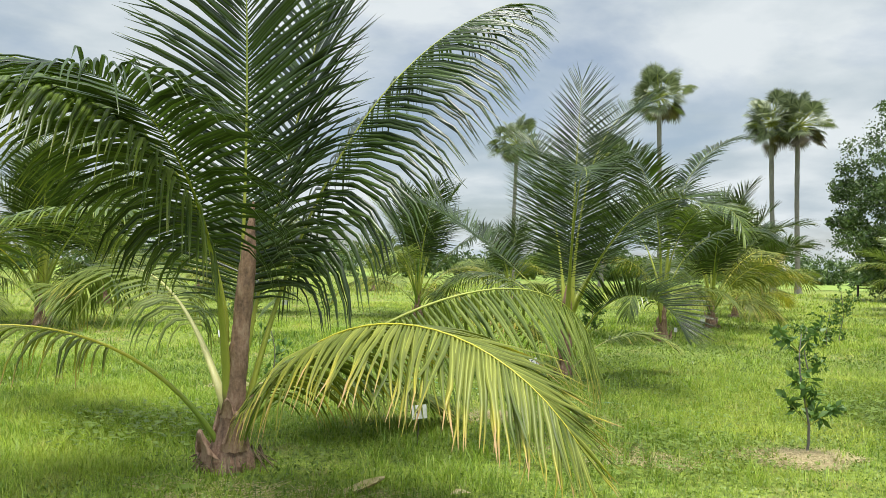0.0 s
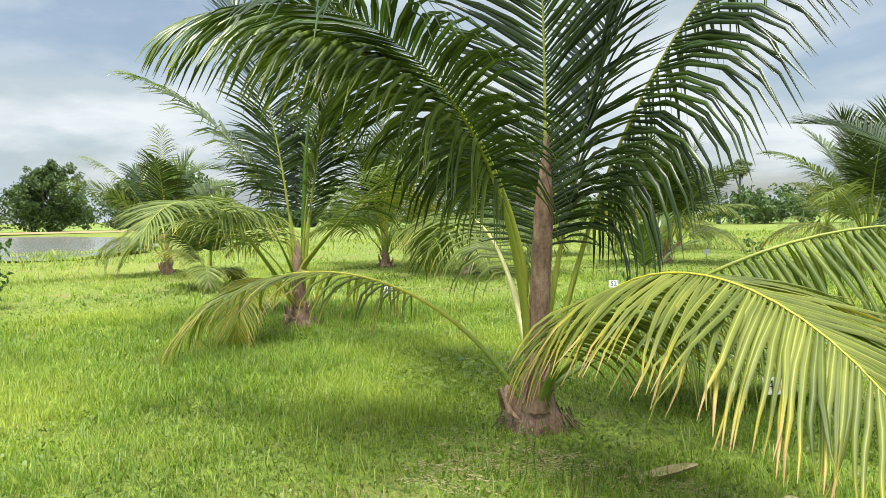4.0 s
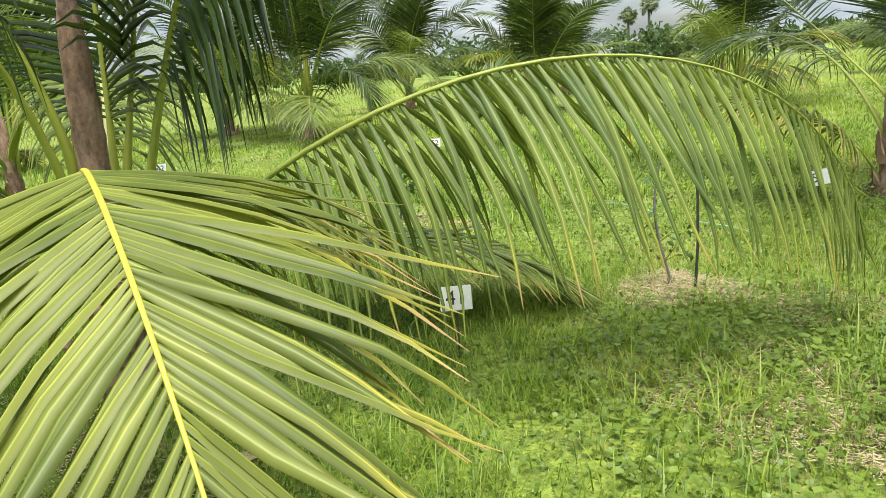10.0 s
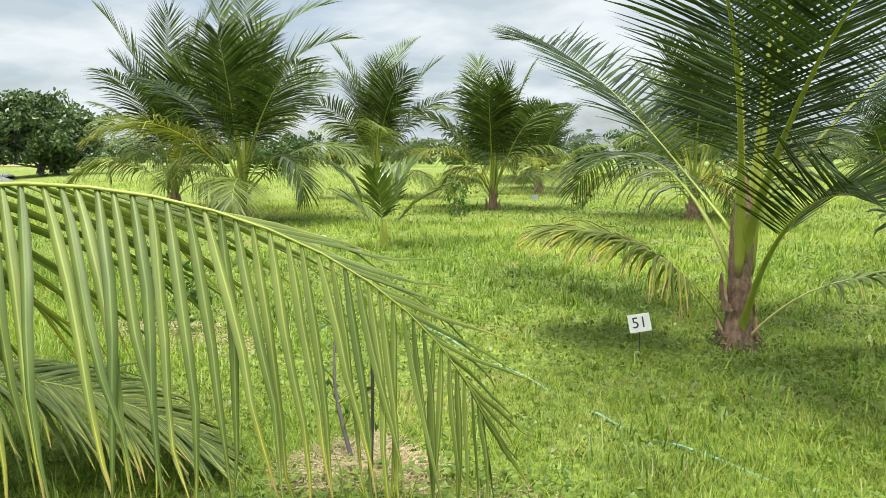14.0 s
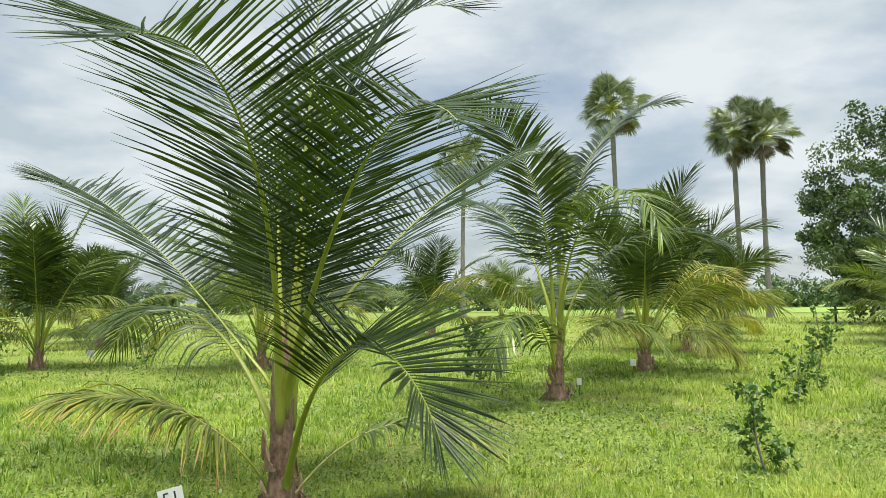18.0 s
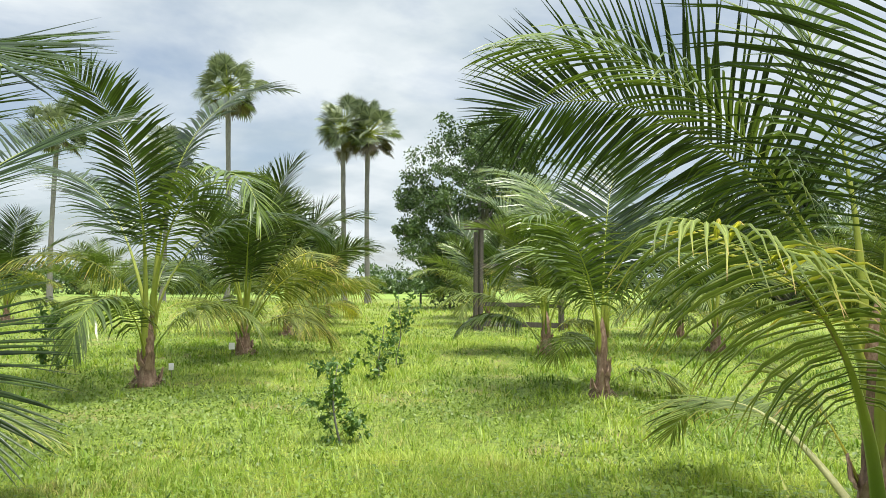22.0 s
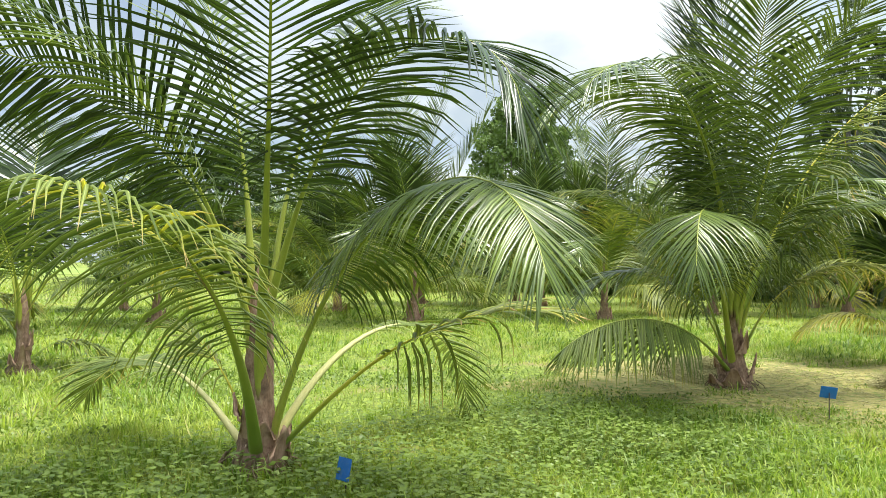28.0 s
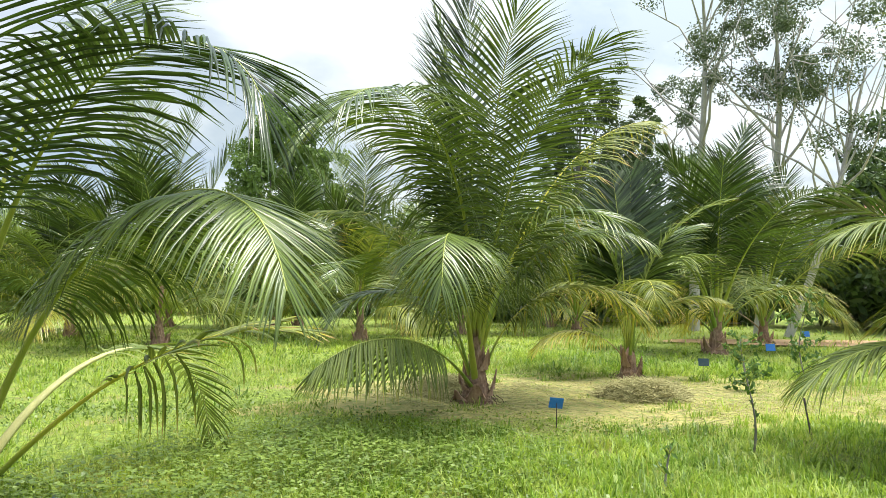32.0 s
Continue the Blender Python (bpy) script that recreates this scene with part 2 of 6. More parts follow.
OLD_TIMBER = rough_material("weathered_timber", [(0.3, (0.05, 0.042, 0.036)), (0.7, (0.15, 0.125, 0.105))], 5.0, 0.85, 0.01, 0.7, (6, 6, 1))
STRAW = rough_material("dry_straw", [(0.3, (0.36, 0.29, 0.14)), (0.7, (0.68, 0.58, 0.35))], 25.0, 0.9, 0.01, 0.4)
HAY = rough_material("cut_hay", [(0.36, (0.24, 0.24, 0.085)), (0.62, (0.52, 0.47, 0.23))], 30.0, 0.9, 0.002, 0.2)
STRAW_GROUND = rough_material("mown_straw", [(0.38, (0.12, 0.20, 0.03)), (0.47, (0.29, 0.27, 0.07)), (0.60, (0.45, 0.36, 0.14))], 9.0, 0.95, 0.02, 0.5)
SOIL = rough_material("orange_soil", [(0.3, (0.36, 0.22, 0.11)), (0.7, (0.50, 0.33, 0.19))], 2.0, 0.95, 0.02, 0.5)


def leafy_material(name, dark, light, rough=0.45, trans=0.3):
    m, nt, b, o = material(name)
    geo = nt.nodes.new("ShaderNodeNewGeometry")
    n = noise_node(nt, 0.8, 3)
    c = ramp(nt, geo.outputs["Random Per Island"], [(0.0, dark), (1.0, light)])
    c = mix(nt, 0.4, c, ramp(nt, n.outputs["Fac"], [(0.35, dark), (0.65, light)]))
    link(nt, c, b.inputs["Base Color"])
    b.inputs["Roughness"].default_value = rough
    thin_leaf(nt, b, o, c, trans)
    return m


TREE_LEAF = leafy_material("tree_leaf", (0.018, 0.048, 0.014), (0.17, 0.25, 0.075), 0.36, 0.22)
TREE_LEAF_BRIGHT = leafy_material("tree_leaf_bright", (0.10, 0.17, 0.035), (0.22, 0.32, 0.08))
TREE_LEAF_GREY = leafy_material("tree_leaf_grey", (0.045, 0.075, 0.032), (0.17, 0.22, 0.10))
# the pale end paints bright highlights onto random blades of the crown
FAN_LEAF = leafy_material("fan_leaf", (0.04, 0.07, 0.028), (0.36, 0.40, 0.24), 0.3, 0.12)
FAN_DRY = leafy_material("fan_leaf_dry", (0.06, 0.05, 0.035), (0.17, 0.135, 0.09), 0.7, 0.1)
CITRUS_LEAF = leafy_material("citrus_leaf", (0.06, 0.13, 0.025), (0.14, 0.25, 0.05))
WEED_LEAF = leafy_material("weed_leaf", (0.085, 0.15, 0.02), (0.27, 0.37, 0.055))


def grass_material(name, a, b_, c_, dry):
    """Blades: colour by blade and by patches of the field."""
    m, nt, b, o = material(name)
    geo = nt.nodes.new("ShaderNodeNewGeometry")
    n = noise_node(nt, 0.45, 4, 0.6)
    n2 = noise_node(nt, 1.7, 3, 0.6)
    c = ramp(nt, n.outputs["Fac"], [(0.35, a), (0.5, b_), (0.65, c_)])
    c = mix(nt, ramp(nt, n2.outputs["Fac"], [(0.56, (0, 0, 0)), (0.72, (0.7, 0.7, 0.7))]), c, dry)
    c = mix(nt, 0.5, c, ramp(nt, geo.outputs["Random Per Island"], [(0.0, a), (0.45, b_), (0.82, c_), (1.0, dry)]))
    link(nt, c, b.inputs["Base Color"])
    b.inputs["Roughness"].default_value = 0.5
    thin_leaf(nt, b, o, c, 0.45)
    return m


GRASS = grass_material("grass_blade", (0.07, 0.125, 0.012), (0.275, 0.40, 0.04), (0.56, 0.64, 0.11), (0.58, 0.46, 0.20))
GRASS_BLUE = grass_material("grass_blade_lush", (0.045, 0.115, 0.012), (0.22, 0.36, 0.03), (0.50, 0.60, 0.08), (0.42, 0.42, 0.11))

GROUND, _nt, _b, _o = material("field_ground")
_n1 = noise_node(_nt, 0.12, 5, 0.6)
_n2 = noise_node(_nt, 0.9, 6, 0.65)
_n3 = noise_node(_nt, 14.0, 5, 0.7)
_c = ramp(_nt, _n1.outputs["Fac"], [(0.35, (0.13, 0.21, 0.025)), (0.5, (0.21, 0.30, 0.035)), (0.65, (0.31, 0.36, 0.05))])
_c = mix(_nt, 0.6, _c, ramp(_nt, _n3.outputs["Fac"], [(0.38, (0.02, 0.04, 0.008)), (0.62, (0.34, 0.42, 0.06))]))
_c = mix(_nt, ramp(_nt, _n2.outputs["Fac"], [(0.53, (0, 0, 0)), (0.67, (0.8, 0.8, 0.8))]), _c, (0.29, 0.23, 0.10))
link(_nt, _c, _b.inputs["Base Color"])
_b.inputs["Roughness"].default_value = 0.95
bump(_nt, _b, _n3.outputs["Fac"], 0.8, 0.05)

RICE, _nt, _b, _o = material("rice_field")
_n1 = noise_node(_nt, 0.08, 5, 0.6)
_n3 = noise_node(_nt, 3.0, 6, 0.7)
_c = ramp(_nt, _n1.outputs["Fac"], [(0.35, (0.16, 0.26, 0.035)), (0.65, (0.25, 0.34, 0.05))])
_c = mix(_nt, 0.3, _c, ramp(_nt, _n3.outputs["Fac"], [(0.3, (0.15, 0.25, 0.04)), (0.7, (0.36, 0.48, 0.09))]))
link(_nt, _c, _b.inputs["Base Color"])
_b.inputs["Roughness"].default_value = 0.9

WATER, _nt, _b, _o = material("pond_water")
_b.inputs["Base Color"].default_value = (0.34, 0.35, 0.32, 1)
_b.inputs["Roughness"].default_value = 0.12
bump(_nt, _b, noise_node(_nt, 3.0, 3).outputs["Fac"], 0.08, 0.02)


def plain_material(name, col, rough=0.5, dirt=(0.25, 0.22, 0.17), amount=0.25):
    m, nt, b, o = material(name)
    n = noise_node(nt, 18.0, 5, 0.65)
    c = mix(nt, ramp(nt, n.outputs["Fac"], [(0.5, (0, 0, 0)), (0.8, (amount,) * 3)]), col, dirt)
    link(nt, c, b.inputs["Base Color"])
    b.inputs["Roughness"].default_value = rough
    return m


WHITE_BOARD = plain_material("white_board", (0.78, 0.78, 0.75), 0.55)
BLUE_BOARD = plain_material("blue_board", (0.015, 0.16, 0.55), 0.45, (0.3, 0.35, 0.4), 0.3)
BLACK_PAINT = plain_material("black_paint", (0.02, 0.02, 0.022), 0.5)
SLATE_BOARD = plain_material("slate_board", (0.018, 0.05, 0.075), 0.5)
STAKE = plain_material("dark_stake", (0.06, 0.05, 0.045), 0.8)
CORAL_WALL = plain_material("pale_wall", (0.62, 0.60, 0.55), 0.8)
PINK_ROOF = plain_material("red_roof", (0.55, 0.22, 0.17), 0.7)
HOSE = plain_material("green_hose", (0.26, 0.48, 0.34), 0.5, (0.2, 0.25, 0.1), 0.6)

# ---- building helpers ----


def mesh_data(name, verts, faces, mat, uv=None, smooth=True):
    me = bpy.data.meshes.new(name)
    verts = np.asarray(verts, dtype=np.float32).reshape(-1, 3)
    if isinstance(faces, np.ndarray):
        k = faces.shape[1]
        me.vertices.add(len(verts))
        me.vertices.foreach_set("co", verts.ravel())
        me.loops.add(faces.size)
        me.loops.foreach_set("vertex_index", faces.astype(np.int32).ravel())
        me.polygons.add(len(faces))
        me.polygons.foreach_set("loop_start", np.arange(0, faces.size, k, dtype=np.int32))
        me.update(calc_edges=True)
        order = faces.ravel()
    else:
        me.from_pydata(verts.tolist(), [], faces)
        order = np.concatenate([np.asarray(f) for f in faces])
    if uv is not None:
        layer = me.uv_layers.new(name="UVMap")
        layer.data.foreach_set("uv", np.asarray(uv, dtype=np.float32)[order].ravel())
    if smooth:
        me.polygons.foreach_set("use_smooth", np.ones(len(me.polygons), dtype=bool))
    me.materials.append(mat)
    return me


def part(name, data, parent, label="", kind=""):
    ob = new(name, data)
    ob.parent = parent
    return tagged(ob, label=label, kind=kind)


def thing(name, x, y, label, category, group="", z=None):
    ob = new(name)
    ob.empty_display_size = 0.2
    ob.location = (x, y, ground_z(x, y) if z is None else z)
    return tagged(ob, label, category, group)


def ground_z(x, y):
    return 0.025 * math.sin(0.9 * x + 0.4 * y) * math.cos(0.7 * y - 0.3 * x) + 0.015 * math.sin(2.3 * x - 1.1 * y)


def ground_zs(x, y):
    return 0.025 * np.sin(0.9 * x + 0.4 * y) * np.cos(0.7 * y - 0.3 * x) + 0.015 * np.sin(2.3 * x - 1.1 * y)


def tube(points, radii, sides=7, flat=1.0):
    """A tapered tube along points. flat squashes the section; returns verts, quads, uv."""
    p = np.asarray(points, float)
    n = len(p)
    t = np.gradient(p, axis=0)
    t /= np.linalg.norm(t, axis=1)[:, None] + 1e-9
    side = np.cross(t, np.array((0, 0, 1.0)))
    bad = np.linalg.norm(side, axis=1) < 0.15
    side[bad] = np.cross(t[bad], np.array((0.3, 0.9, 0.1)))
    for i in range(1, n):
        if side[i] @ side[i - 1] < 0:
            side[i] *= -1
    side /= np.linalg.norm(side, axis=1)[:, None]
    nor = np.cross(side, t)
    a = np.linspace(0, 2 * np.pi, sides, endpoint=False)
    r = np.broadcast_to(np.asarray(radii, float), (n,))
    ring = p[:, None] + r[:, None, None] * (np.cos(a)[None, :, None] * side[:, None] + flat * np.sin(a)[None, :, None] * nor[:, None])
    v = ring.reshape(-1, 3)
    i, j = np.meshgrid(np.arange(n - 1), np.arange(sides), indexing="ij")
    k = (j + 1) % sides
    q = np.stack([i * sides + j, i * sides + k, (i + 1) * sides + k, (i + 1) * sides + j], -1).reshape(-1, 4)
    u = np.stack([np.repeat(np.linspace(0, 1, n), sides), np.tile(np.linspace(0, 1, sides), n)], 1)
    return v, q, u


def join(parts):
    """Several (verts, quads, uv) as one."""
    vs, qs, us, k = [], [], [], 0
    for v, q, u in parts:
        vs.append(v)
        qs.append(q + k)
        us.append(u)
        k += len(v)
    return np.concatenate(vs), np.concatenate(qs), np.concatenate(us)


def box_mesh(name, size, mat, bevel=0.004):
    bm = bmesh.new()
    bmesh.ops.create_cube(bm, size=1.0)
    bmesh.ops.scale(bm, vec=size, verts=bm.verts)
    if bevel:
        bmesh.ops.bevel(bm, geom=bm.edges[:], offset=bevel, segments=2, affect="EDGES")
    me = bpy.data.meshes.new(name)
    bm.to_mesh(me)
    bm.free()
    me.materials.append(mat)
    return me

# ---- coconut palms ----


def frond_curve(az, h0, length, e0, bend, power, sway, n=26, r0=0.06):
    """Midrib of a frond: it leaves the trunk at height h0 with elevation e0 and bends down by bend degrees towards its tip."""
    u = np.linspace(0, 1, n)
    th = np.radians(e0 - bend * u ** power)
    ph = np.radians(az + sway * u)
    d = np.stack([np.cos(th) * np.cos(ph), np.cos(th) * np.sin(ph), np.sin(th)], 1)
    step = (d[1:] + d[:-1]) / 2 * (length / (n - 1))
    start = np.array((r0 * math.cos(radians(az)), r0 * math.sin(radians(az)), h0))
    return np.concatenate([start[None], start + np.cumsum(step, axis=0)])


def leaflets_of(curve, rng, count, longest, petiole, droop, width, fold, segs, vee, roll=0.0, gaps=0.0, sweep=43.0, lift=1.0, curl=0.03):
    """Both rows of leaflets along a midrib: arrays of (leaflet, section, 3)."""
    n = len(curve)
    tan = np.gradient(curve, axis=0)
    tan /= np.linalg.norm(tan, axis=1)[:, None]
    out = []
    chord = curve[-1] - curve[0]
    across = np.array((-chord[1], chord[0], 0.0))
    across /= np.linalg.norm(across) + 1e-9
    for side in (-1.0, 1.0):
        u = petiole + (1 - petiole) * (np.arange(count) + rng.uniform(-0.16, 0.16, count)) / (count - 0.5)
        u = np.clip(u, petiole, 0.995)
        keep = rng.random(count) > gaps
        u = u[keep]
        f = u * (n - 1)
        i = np.minimum(f.astype(int), n - 2)
        w = (f - i)[:, None]
        p = curve[i] * (1 - w) + curve[i + 1] * w
        t = tan[i] * (1 - w) + tan[i + 1] * w
        t /= np.linalg.norm(t, axis=1)[:, None]
        lat = np.broadcast_to(across, t.shape) - (t @ across)[:, None] * t
        lat /= np.linalg.norm(lat, axis=1)[:, None]
        nor = np.cross(lat, t)
        nor *= np.where(nor[:, 2:3] < -0.2, -1, 1)
        cr, sr = math.cos(radians(roll)), math.sin(radians(roll))
        lat2 = lat * cr + nor * sr
        nor2 = nor * cr - lat * sr
        v = (u - petiole) / (1 - petiole)
        ln = longest * np.interp(v, [0, 0.08, 0.28, 0.62, 0.88, 1], [0.50, 0.82, 1.0, 0.95, 0.68, 0.40]) * rng.uniform(0.93, 1.05, len(u))
        sw = np.radians(np.interp(v, [0, 0.3, 0.65, 0.9, 1], [sweep + 22, sweep + 8, sweep, sweep * 0.66, sweep * 0.3]) + rng.normal(0, 2.2, len(u)))
        flat = np.clip(v * 1.6 - 0.3, 0, 1) * (1 - lift) if side > 0 and lift < 1 else 0 * v
        sw = sw * (1 - 0.45 * np.clip(flat, 0, 1))
        ve = np.radians(vee * (1 - flat) + 6 * flat + rng.normal(0, 3.5, len(u)))
        d = (np.cos(sw)[:, None] * t + np.sin(sw)[:, None] * (np.cos(ve)[:, None] * lat2 * side + np.sin(ve)[:, None] * nor2))
        dr = (droop + 0.12) * (1 + (lift - 1) * np.clip(v * 1.5 - 0.25, 0, 1) if side > 0 else 1.0) * rng.uniform(0.75, 1.3, len(u))
        pts, dirs = [p], [d]
        g = np.array((0, 0, -1.0))
        for k in range(segs):
            d = d + rng.normal(0, curl * (k + 0.5) / segs, d.shape)
            d = d + g * (dr * np.interp(v, [0, 0.35, 1], [1 + 1.6 * min(1.0, droop), 1.0, 0.75]) * (0.3 + 1.4 * k / segs))[:, None] / segs
            d = d / np.linalg.norm(d, axis=1)[:, None]
            pts.append(pts[-1] + d * (ln / segs)[:, None])
            dirs.append(d)
        pts, dirs = np.stack(pts, 1), np.stack(dirs, 1)
        wid = t[:, None, :] - (dirs @ t[:, :, None]) * dirs
        wid += 0.18 * rng.normal(0, 1, (len(u), 1, 1)) * nor2[:, None, :]
        wid /= np.linalg.norm(wid, axis=2)[:, :, None] + 1e-9
        s = np.linspace(0, 1, segs + 1)
        prof = np.interp(s, [0, 0.10, 0.35, 0.7, 1], [0.45, 0.95, 1.0, 0.62, 0.06]) * width * 0.5
        wsc = np.interp(v, [0, 0.1, 0.6, 1], [0.6, 0.95, 1, 0.6])
        half = prof[None, :, None] * wsc[:, None, None] * wid
        if fold:
            up = np.cross(wid, dirs) * (prof[None, :, None] * wsc[:, None, None]) * 0.7
            up *= np.where((up * nor2[:, None, :]).sum(2, keepdims=True) < 0, -1, 1)
            sec = np.stack([pts - half - up, pts, pts + half - up], 2)
        else:
            sec = np.stack([pts - half, pts + half], 2)
        out.append(sec)
    return np.concatenate(out)


def strip_faces(cnt, rows, cols):
    b = (np.arange(cnt) * rows * cols)[:, None, None]
    i = np.arange(rows - 1)[None, :, None]
    j = np.arange(cols - 1)[None, None, :]
    a = b + i * cols + j
    return np.stack([a, a + 1, a + cols + 1, a + cols], -1).reshape(-1, 4)


def strip_uv(cnt, rows, cols):
    u = np.broadcast_to(np.linspace(0, 1, rows)[None, :, None], (cnt, rows, cols))
    v = np.broadcast_to(np.linspace(0, 1, cols)[None, None, :], (cnt, rows, cols))
    return np.stack([u, v], -1).reshape(-1, 2)


AGES = {
    "dark": (LEAF_DARK, STALK_GREEN), "mid": (LEAF_MID, STALK_GREEN), "pale": (LEAF_PALE, STALK_LIME), "cream": (LEAF_PALE, STALK_CREAM),
    "old": (LEAF_OLD, STALK_YELLOW), "dry": (LEAF_DRY, STALK_BROWN)}


def frond(palm, az, h0, length, e0, bend, power=1.3, sway=0.0, age="mid", count=70, longest=0.75, petiole=0.24, droop=0.9, width=0.045,
          vee=12.0, roll=0.0, gaps=0.02, fold=True, segs=4, single=False, seed=0, stout=1.0, r0=0.06, lift=1.0, sweep=50.0):
    """One frond under a palm: midrib with its leaf stalk, and the leaflets on it."""
    rng = np.random.default_rng(seed + int(az * 7) % 1000 + int(length * 100))
    count = int(count * 0.92)
    longest *= 1.17
    if age in ("dark", "mid"):
        width *= 0.80 if fold else 1.28
        count = int(count * (0.85 if fold else 0.95))
        longest *= 1.06
    elif not single:
        width *= 0.85
    c = frond_curve(az, h0, length, e0, bend, power, sway, r0=r0)
    leaf, stalk = AGES[age]
    u = np.linspace(0, 1, len(c))
    rad = stout * min(1.1, max(0.45, length / 3.5)) * np.interp(u, [0, 0.03, 0.10, petiole, 0.6, 1], [0.050, 0.046, 0.037, 0.021, 0.009, 0.003])
    # the stalk's base runs down the trunk and clasps it
    drop = min(0.15, 0.25 * h0)
    out = np.array((math.cos(radians(az)), math.sin(radians(az)), 0.0))
    base = np.stack([c[0] + out * 0.012 - (0, 0, drop), c[0] + out * 0.016 - (0, 0, drop * 0.55), c[0] + out * 0.010 - (0, 0, drop * 0.2)])
    v, q, uv = tube(np.concatenate([base, c[1:]]), np.concatenate([rad[0] * np.array((0.5, 0.65, 0.8)), rad[1:]]), 7 if fold else 5, 0.6)
    rib = part("frond", mesh_data("frond", v, q, stalk, uv), palm)
    sec = leaflets_of(c, rng, count, longest, petiole, droop, width, fold, segs, vee, roll, gaps, sweep, lift, 0.04 if age in ("dark", "mid") else 0.11)
    cnt, rows, cols = sec.shape[:3]
    if single:
        fc, uvs = strip_faces(1, rows, cols), strip_uv(1, rows, cols)
        for k in range(cnt):
            part("leaflet", mesh_data("leaflet", sec[k].reshape(-1, 3), fc, leaf, uvs), rib)
    else:
        part("foliage", mesh_data("foliage", sec.reshape(-1, 3), strip_faces(cnt, rows, cols), leaf, strip_uv(cnt, rows, cols)), rib, kind="stuff")
    return rib


def palm_trunk(palm, height, base_r, top_r, seed=0, lean=(0.0, 0.0), sheaths=5):
    """Stout young trunk with old leaf scars, clasping dry sheaths and root fibres at its foot."""
    rng = np.random.default_rng(seed)
    n, sides = 44, 16
    z = np.linspace(-0.06, height, n)
    f = np.clip(z / height, 0, 1)
    r = top_r + (base_r - top_r) * np.exp(-np.maximum(z, 0) / 0.22)
    r = r * (1 + 0.02 * np.sin(z * 42 + seed) + 0.03 * np.sin(z * 17 + 2 * seed)) * (1 - 0.9 * np.clip((f - 0.7) / 0.3, 0, 1) ** 1.5)
    a = np.linspace(0, 2 * np.pi, sides, endpoint=False)
    rr = r[:, None] * (1 + 0.035 * rng.normal(0, 1, (n, sides)))
    v = np.stack([rr * np.cos(a) + lean[0] * z[:, None], rr * np.sin(a) + lean[1] * z[:, None], np.broadcast_to(z[:, None], rr.shape)], -1).reshape(-1, 3)
    i, j = np.meshgrid(np.arange(n - 1), np.arange(sides), indexing="ij")
    k = (j + 1) % sides
    q = np.stack([i * sides + j, i * sides + k, (i + 1) * sides + k, (i + 1) * sides + j], -1).reshape(-1, 4)
    part("trunk", mesh_data("trunk", v, q, BARK_PALM), palm)
    for s in range(sheaths):
        az = s * 2.4 + seed + rng.uniform(-0.3, 0.3)
        h = (0.03, 0.12, 0.22, 0.07, 0.30, 0.17, 0.38)[s % 7] + rng.uniform(-0.02, 0.02)
        ht = rng.uniform(0.16, 0.32)
        rad = top_r + (base_r - top_r) * math.exp(-h / 0.22) + 0.004 + 0.002 * s
        m, w = 7, 9
        aa = az + np.linspace(-0.75, 0.75, w)
        zz = np.linspace(0, 1, m)
        g = []
        for tz in zz:
            span = 1 - 0.55 * tz ** 1.5
            ra = rad * (1.04 - 0.10 * tz) * (1 + 0.10 * np.cos((aa - az) * 2) + 0.38 * tz * tz) + rng.normal(0, 0.003, w)
            ang = az + (aa - az) * span
            g.append(np.stack([ra * np.cos(ang) + lean[0] * h, ra * np.sin(ang) + lean[1] * h, h + ht * tz * (1 - 0.75 * (np.abs(aa - az) / 0.75) ** 1.6) + rng.normal(0, 0.006, w)], -1))
        g = np.stack(g)
        inner = g.copy()
        inner[:, :, :2] *= 0.955
        shell = np.concatenate([g[None], inner[None]])
        f0 = strip_faces(1, m, w)
        f1 = f0[:, ::-1] + m * w
        rim = [[(m - 1) * w + t, (m - 1) * w + t + 1, m * w + (m - 1) * w + t + 1, m * w + (m - 1) * w + t] for t in range(w - 1)]
        part("leaf_sheath", mesh_data("leaf_sheath", shell.reshape(-1, 3), np.concatenate([f0, f1, np.array(rim)]), SHEATH), palm, "dry brown leaf sheath")
    tufts = []
    for s in range(46):
        az = rng.uniform(0, 2 * np.pi)
        b = np.array((math.cos(az), math.sin(az), 0)) * base_r * rng.uniform(0.9, 1.1)
        o = np.array((math.cos(az), math.sin(az), 0)) * rng.uniform(0.03, 0.14)
        pts = np.stack([b + (0, 0, rng.uniform(0.03, 0.14)), b + o * 0.6 + (0, 0, 0.05), b + o + (rng.normal(0, 0.03), rng.normal(0, 0.03), -0.02)])
        tufts.append(tube(pts, [0.006, 0.005, 0.003], 4))
    v, q, u = join(tufts)
    part("root_mat", mesh_data("root_mat", v, q, FIBRE, u), palm, kind="stuff")


PALM_LABEL = "young coconut palm with feathery green fronds and brown fibrous trunk"


def coconut_palm(x, y, label=PALM_LABEL, height=1.1, base_r=0.19, top_r=0.10, seed=0, lean=(0, 0), sheaths=5):
    p = thing("coconut_palm", x, y, label, "palm tree", "coconut palms in the plantation")
    palm_trunk(p, height, base_r, top_r, seed, lean, sheaths)
    return p


